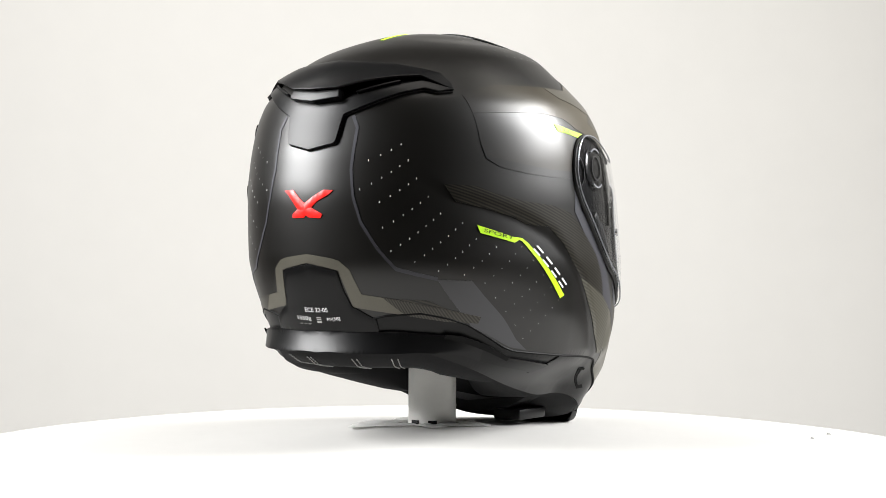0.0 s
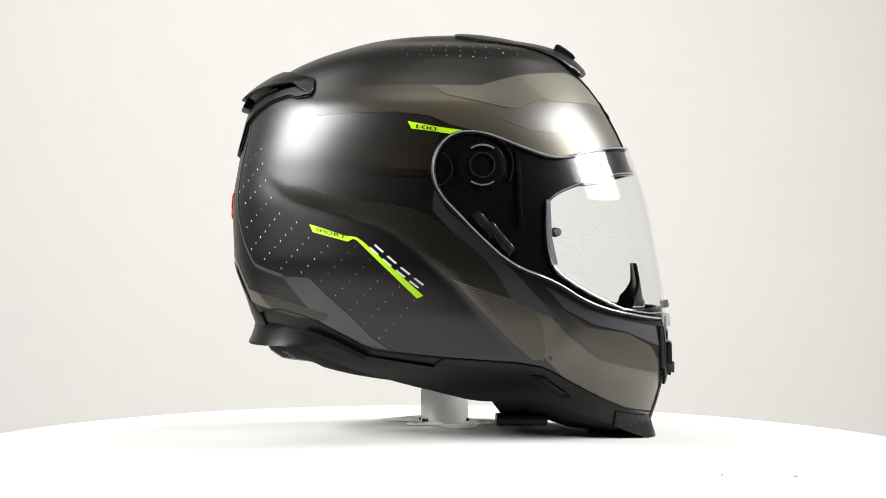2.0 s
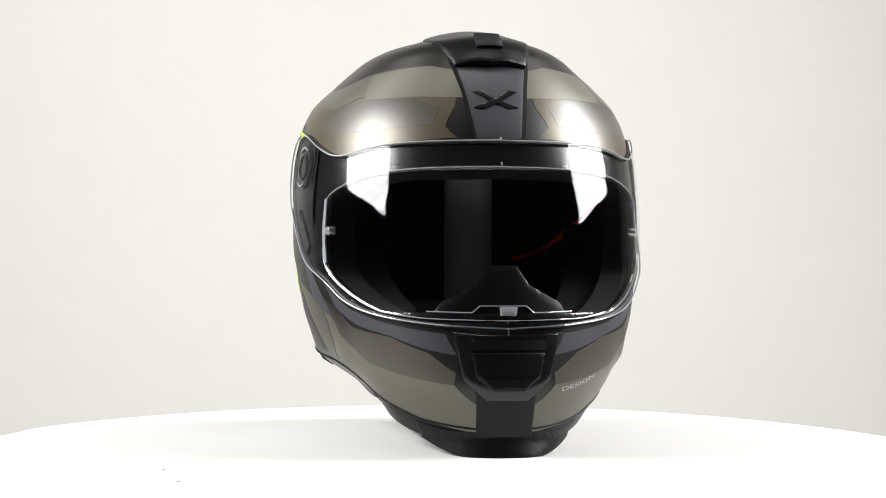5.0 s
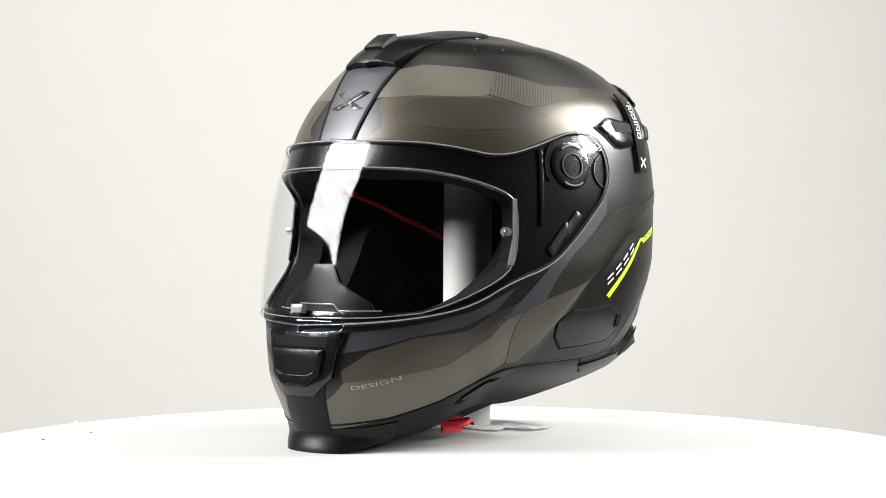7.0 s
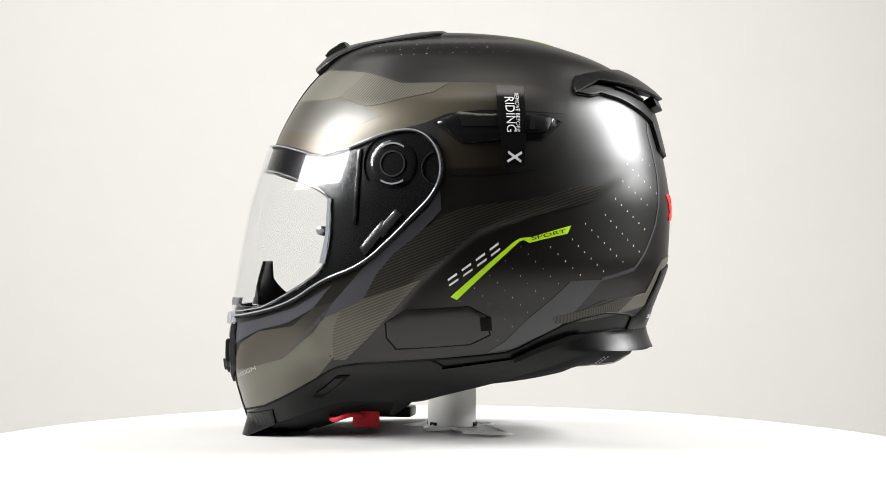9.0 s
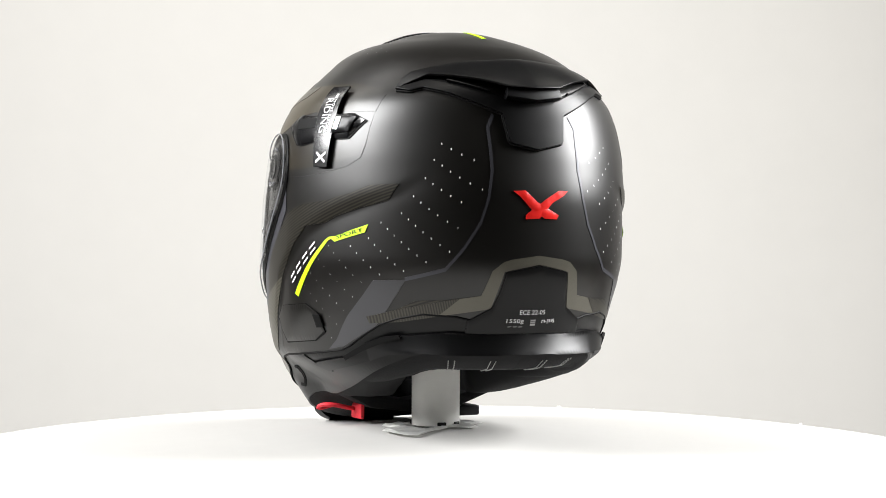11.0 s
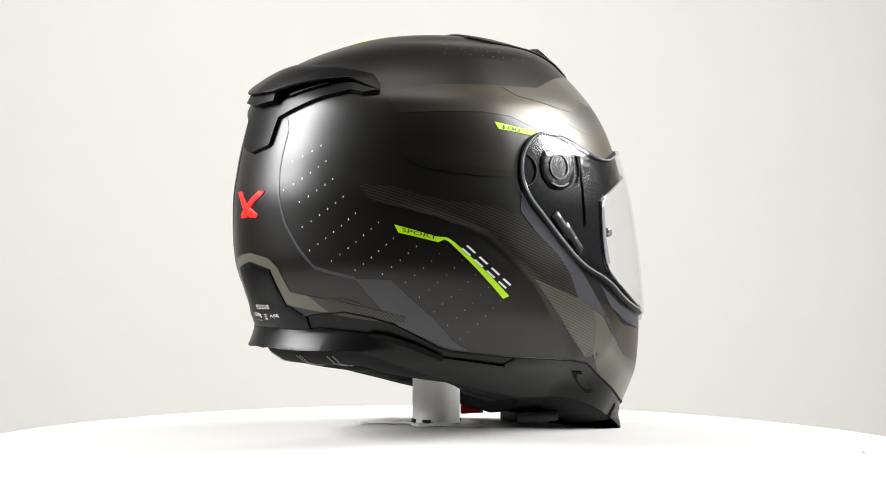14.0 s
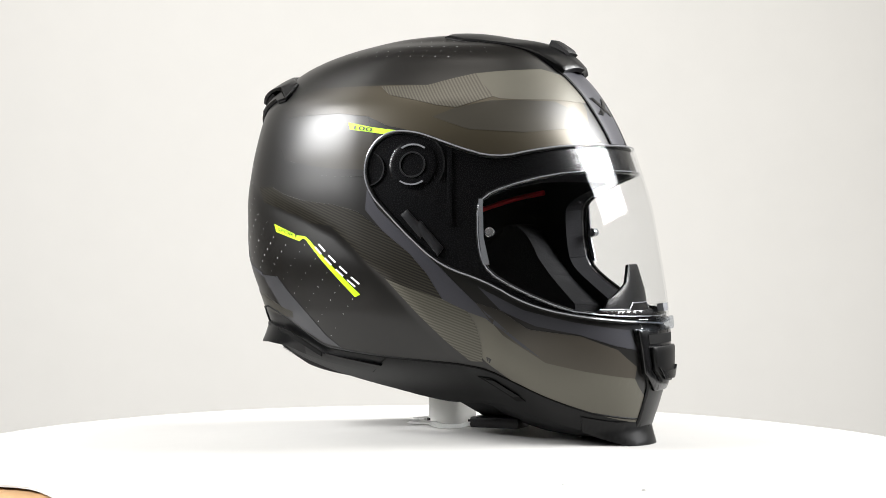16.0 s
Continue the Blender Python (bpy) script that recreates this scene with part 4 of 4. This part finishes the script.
def chin():
    strip = [(-0.040, -0.0725), (0.040, -0.0725), (0.037, -0.08), (0.0215, -0.118), (0.02, -0.149), (-0.02, -0.149), (-0.0215, -0.118), (-0.037, -0.08)]
    col = part("chin_column", skin(behind(strip, True), 0.0016, 0.003, (), 0.018, lip=0.0008), BLACK, helmet, "black centre column of the chin bar")

    def grown(points):
        return behind([(x * 1.2, -0.0965 + (z + 0.0965) * 1.28) for x, z in points], True)

    frame_ = [(-0.031, -0.0785), (0.031, -0.0785), (0.025, -0.104), (0.012, -0.1145), (-0.012, -0.1145), (-0.025, -0.104)]
    vent = part("chin_vent", edged(skin(grown(frame_), 0.0045, 0.004, (), 0.018, lip=0.0006)), GLOSSY, helmet, "black chin vent")
    part("vent_slot", skin(grown([(-0.023, -0.0815), (0.023, -0.0815), (0.022, -0.0870), (-0.022, -0.0870)]), 0.0048, 0.001, (), 0.018), VOID, vent)
    slider = [(-0.021, -0.0885), (0.021, -0.0885), (0.018, -0.1025), (0.009, -0.109), (-0.009, -0.109), (-0.018, -0.1025)]
    part("vent_slider", edged(skin(grown(slider), 0.0078, 0.003, (), 0.016, lip=0.0006), 0.0008), BLACK, vent)
    bar = [(-0.017, -0.1005), (-0.011, -0.1030), (0.011, -0.1030), (0.017, -0.1005), (0.009, -0.1075), (-0.009, -0.1075)]
    part("vent_bar", edged(skin(grown(bar), 0.0096, 0.002, (), 0.016)), GLOSSY, vent)


def crown():
    strip = [(0.018, 0.0675), (0.0205, 0.085), (0.0235, 0.105), (0.028, 0.125), (0.03, 0.135), (-0.03, 0.135), (-0.028, 0.125), (-0.0235, 0.105), (-0.0205, 0.085), (-0.018, 0.0675)]
    part("crown_strip", skin(behind(strip, True), 0.0011, 0.0012, (), 0.02, lip=0.0003), SLATE, helmet, "slate grey brow strip")
    for sign in (1, -1):
        l = rear([(x * sign, z) for x, z in fine(strip[:5], False)], True)
        part("strip_groove", skin(ribbon(l, 0.0028), 0.0012, 0.0006, (), 0.02), VOID, helmet)
    outline = [(0.0, 0.002), (0.03, 0.002), (0.038, 0.02), (0.037, 0.058), (0.031, 0.086), (0.026, 0.0985), (0.0, 0.1025)]
    pts = outline + [(-x, y) for x, y in outline[::-1] if x]
    loop = np.array([on_map(top_point(x, y))[0] for x, y in fine(pts)])

    def scoop(p):
        return 0.0065 * np.clip((p[:, 1] - 0.05) / 0.045, 0, 1) ** 1.3 * np.clip(1.2 - np.abs(p[:, 0]) / 0.04, 0, 1)

    vent = part("crown_vent", skin(loop, 0.0014, 0.004, (), 0.014, relief=scoop, lip=0.0008), BLACK, helmet, "black crown air scoop")
    knob = [(-0.009, 0.079), (0.009, 0.079), (0.009, 0.092), (-0.009, 0.092)]
    loop = np.array([on_map(top_point(x, y))[0] for x, y in fine(knob)])
    part("vent_slider", skin(loop, 0.0105, 0.006, (), 0.016, lip=0.001), RUBBER, vent)
    for sign in (1, -1):
        mark = [(-0.0165, 0.1025), (-0.009, 0.1035), (0.002, 0.0965), (0.0165, 0.0905), (0.009, 0.0895), (-0.002, 0.0945)]
        part("brow_emblem", skin(behind(mark, True, sign), 0.0022 + 0.0002 * sign, 0.0012, (), 0.02, lip=0.0004), GLOSSY, helmet, "raised black emblem")


def top_point(x, y):
    lo, hi = 0.0, TOP_Z
    for _ in range(40):
        mid = (lo + hi) / 2
        if inside(np.array([[x, y, mid]]))[0] < 1:
            lo = mid
        else:
            hi = mid
    return np.array([[x, y, lo]])


def left_side(shell):
    vent = [(-0.0113, 0.0793), (-0.0275, 0.0867), (-0.0431, 0.0851), (-0.0867, 0.0858), (-0.0987, 0.0806), (-0.0875, 0.0678), (-0.0639, 0.0674), (-0.0380, 0.0639), (-0.0311, 0.0647)]
    rim = flank(vent, -1)
    c = rim.mean(0)
    part("slider_gap", skin(c + (rim - c) * 1.05, 0.0009, 0.0008, (), 0.02), VOID, helmet, "dark gap round the slider")
    v = part("side_slider", skin(rim, 0.0026, 0.0028, (), 0.02, lip=0.0012), GLOSSY, helmet, "black recessed sun visor slider")
    slot = [(-0.0278, 0.0829), (-0.0869, 0.0828), (-0.0852, 0.0769), (-0.0315, 0.0754)]
    part("slot", skin(flank(slot, -1), 0.0031, 0.0008, (), 0.02), VOID, v)
    knob = [(-0.0750, 0.0842), (-0.0928, 0.0821), (-0.0893, 0.0720), (-0.0737, 0.0709)]
    part("slider_knob", skin(flank(knob, -1), 0.005, 0.004, (), 0.02, lip=0.001), BLACK, v)
    grip = [(-0.0775, 0.0818), (-0.0811, 0.0818), (-0.0803, 0.0735), (-0.0767, 0.0734)]
    part("grip", skin(flank(grip, -1), 0.0056, 0.001, (), 0.02), CHROME, v)
    tag = [(-0.0524, 0.1046), (-0.0713, 0.1040), (-0.0754, 0.0784), (-0.0746, 0.0466), (-0.0604, 0.0469)]
    t = part("warning_tag", skin(flank(tag, -1), 0.0040, 0.0012, (), 0.02), GLOSSY, helmet, "black warning tag with white words")
    a, b = side([(-0.0587, 0.0958), (-0.0618, 0.0715)], -1)
    lettering("RIDING", a, b, 0.26, WHITE, t, 0.0044)
    a, b = side([(-0.0652, 0.0986), (-0.0681, 0.0716)], -1)
    lettering("REMOVE BEFORE", a, b, 0.1, WHITE, t, 0.0044)
    for p0, p1 in (((-0.0628, 0.0505), (-0.0725, 0.0570)), ((-0.0722, 0.0505), (-0.0632, 0.0572))):
        l = side(fine([p0, p1], False, 4), -1)
        part("tag_mark", skin(ribbon(l, 0.0018), 0.0044, 0.0003, (), 0.02), WHITE, t)
    panel = [(0.0269, -0.0675), (0.0115, -0.0577), (-0.0362, -0.0542), (-0.0488, -0.0612), (-0.0506, -0.0754), (-0.0358, -0.0826), (0.0194, -0.0871), (0.0266, -0.0788)]
    groove = flank(panel, -1)
    part("panel_groove", skin(groove, 0.0008, 0.0006, (), 0.02), VOID, helmet)
    c = groove.mean(0)
    lid = part("side_panel", skin(c + (groove - c) * 0.965, 0.0012, 0.0012, (), 0.02, lip=0.0004), SHELL, helmet, "satin black cover panel for an intercom")
    latch = [(-0.0432, -0.0621), (-0.0512, -0.0621), (-0.0516, -0.0712), (-0.0436, -0.0717)]
    part("latch", skin(flank(latch, -1), 0.0022, 0.001, (), 0.02, lip=0.0003), VOID, lid)


def underside():
    line = fine(SKIRT[1:-1] + [(0.155, -0.158)], False, 8)
    m = np.concatenate([side(line, 1), side(line, -1)[::-1]])
    bm = bmesh.new()
    rings = []
    p, n = surface(m, 0)
    hang = 0.12 + 0.62 * np.clip((-0.05 - p[:, 1]) / 0.06, 0, 1)
    for off, dz in ((-0.002, 0.001), (-0.006, -0.008), (-0.015, -0.016), (-0.029, -0.019), (-0.043, -0.012), (-0.052, 0.010), (-0.054, 0.03)):
        inward = -(p - CENTRE) * np.array([1, 1, 0])
        inward /= np.linalg.norm(inward, axis=1)[:, None]
        rings.append([bm.verts.new(q + i * -off + np.array([0, 0, dz * (h if dz < 0 else 1)])) for q, i, h in zip(p, inward, hang)])
    k = len(m)
    for r0, r1 in zip(rings, rings[1:]):
        for i in range(k):
            bm.faces.new((r0[i], r0[(i + 1) % k], r1[(i + 1) % k], r1[i]))
    bmesh.ops.recalc_face_normals(bm, faces=bm.faces)
    roll = part("neck_roll", smooth(bm, 60), PAD, helmet, "dark grey padded neck roll with pale stitching")
    for x in (-0.053, -0.049, -0.024, -0.020, 0.020, 0.024, 0.049, 0.053):
        i = int(np.argmin(np.abs(p[:, 0] - x) + 9 * (p[:, 1] > -0.03)))
        q = p[i]
        inw = -(q - CENTRE) * np.array([1, 1, 0])
        inw /= np.linalg.norm(inw)
        pts = [q + inw * o + np.array([(x - q[0]), 0, dz]) for o, dz in ((0.006, -0.008 * hang[i] - 0.0004), (0.015, -0.016 * hang[i] - 0.0004), (0.022, -0.0178 * hang[i] - 0.0004), (0.029, -0.019 * hang[i] - 0.0004), (0.043, -0.012 * hang[i] - 0.0004))]
        for a, b in zip(pts, pts[1:]):
            for t0 in np.arange(0, 1, 0.25):
                part("stitch", tube_along([a + (b - a) * t0, a + (b - a) * (t0 + 0.15)], 0.00045, 5), GREY, roll)
    # cheek pads and the red piping of the lining
    pad = [(0.112, -0.060), (0.110, -0.105), (0.06, -0.115), (-0.015, -0.108), (-0.03, -0.03), (0.02, 0.012), (0.048, 0.0), (0.066, -0.030), (0.085, -0.046)]
    for sign in (1, -1):
        part("cheek_pad", soften(skin(flank(rounded(pad + pad[:1], 2)[:-1], sign), -0.024, 0.026, (), 0.03, lip=0.004), 0.003, 3, 50), MESH, helmet, "black mesh cloth cheek pad")
        pipe = rounded([(0.045, 0.036), (0.01, 0.030), (-0.05, 0.010), (-0.10, -0.012), (-0.135, -0.03)], 2)
        p, n = surface(side(fine(pipe, False, 3), sign), -0.0262)
        part("lining_piping", tube_along(p, 0.0022, 8), WEB, helmet, "red piping along the lining")
    # chin strap: black padded strap, red webbing loop and tab
    strap = [(0.085, 0.035, -0.10), (0.07, 0.045, -0.128), (0.04, 0.055, -0.142), (0.0, 0.06, -0.147), (-0.04, 0.055, -0.142), (-0.07, 0.045, -0.128), (-0.085, 0.035, -0.10)]
    s = part("chin_strap", strap_mesh(strap, 0.034, 0.010), PAD, helmet, "black padded chin strap")
    part("red_loop", tube_along([(-0.056 + 0.017 * math.cos(a), 0.07 + 0.011 * math.sin(a), -0.142 + 0.002 * math.sin(2 * a)) for a in [k * math.tau / 20 for k in range(20)]], 0.0018, 8, True), WEB, s, "red webbing pull loop")
    part("red_tab", box((-0.046, 0.046, -0.1515), (-0.043, 0.067, -0.136), 0.0008), WEB, s, "red webbing tab")
    part("buckle", box((0.03, 0.035, -0.1505), (0.055, 0.075, -0.142), 0.002), BLACK, s)


def strap_mesh(points, width, thick, across_x=False):
    bm = bmesh.new()
    rows = []
    for p in points:
        p = Vector(p)
        w = Vector((width / 2, 0, 0)) if across_x else Vector((0, width / 2, 0))
        rows.append([bm.verts.new(p + s * w + Vector((0, 0, dz))) for s, dz in ((-1, 0), (1, 0), (1, thick), (-1, thick))])
    for a, b in zip(rows, rows[1:]):
        for k in range(4):
            bm.faces.new((a[k], a[(k + 1) % 4], b[(k + 1) % 4], b[k]))
    bm.faces.new(rows[0][::-1])
    bm.faces.new(rows[-1])
    bmesh.ops.recalc_face_normals(bm, faces=bm.faces)
    return soften(bm, thick * 0.3)


def build_helmet():
    shell = part("shell", skin(both(RIM), 0, 0.004, [both(PORT_LINE)], 0.022), SHELL, helmet, "satin black painted outer shell")
    part("liner", skin(both(lowered(SKIRT, 0.002)), -0.0045, 0.020, [both(PORT_LINE)], 0.04), CLOTH, helmet, "black cloth comfort lining")
    helmet_paint(shell)
    trims()
    grooves()
    spoiler()
    face()
    chin()
    crown()
    left_side(shell)
    underside()


# ---- motion ----
YAWS = [(0.0, -33.9), (0.5, -47.49), (1.0, -61.37), (1.5, -75.09), (2.0, -88.83), (2.5, -102.49), (3.0, -116.49), (3.5, -130.22), (4.0, -143.43), (4.2, -148.78), (6.3, -204.85),
        (6.5, -210.26), (7.0, -223.93), (7.5, -237.63), (8.0, -251.63), (8.5, -265.56), (9.0, -279.51), (9.2, -285.14), (11.3, -343.24), (11.5, -348.8), (12.0, -362.67), (12.5, -376.63),
        (13.0, -390.6), (13.5, -404.4), (14.0, -418.12), (14.5, -432.01), (15.0, -445.96), (15.5, -459.66), (16.0, -473.33)]


def yaw(t):
    return float(np.interp(t, [a for a, _ in YAWS], [b for _, b in YAWS]))


def motions():
    times = [0.5 * k for k in range(33)]
    for thing in turning:
        base = thing.matrix_world.copy()
        walk(thing, [(t, pose(0, 0, 0, 0, 0, yaw(t)) @ base) for t in times])


room()
build_helmet()
helmet.matrix_world = pose(OFF_X, 0, EYE_Z)
turning = [helmet, turntable(), stand(), film_patch()] + crumbs()
bpy.context.view_layer.update()
motions()
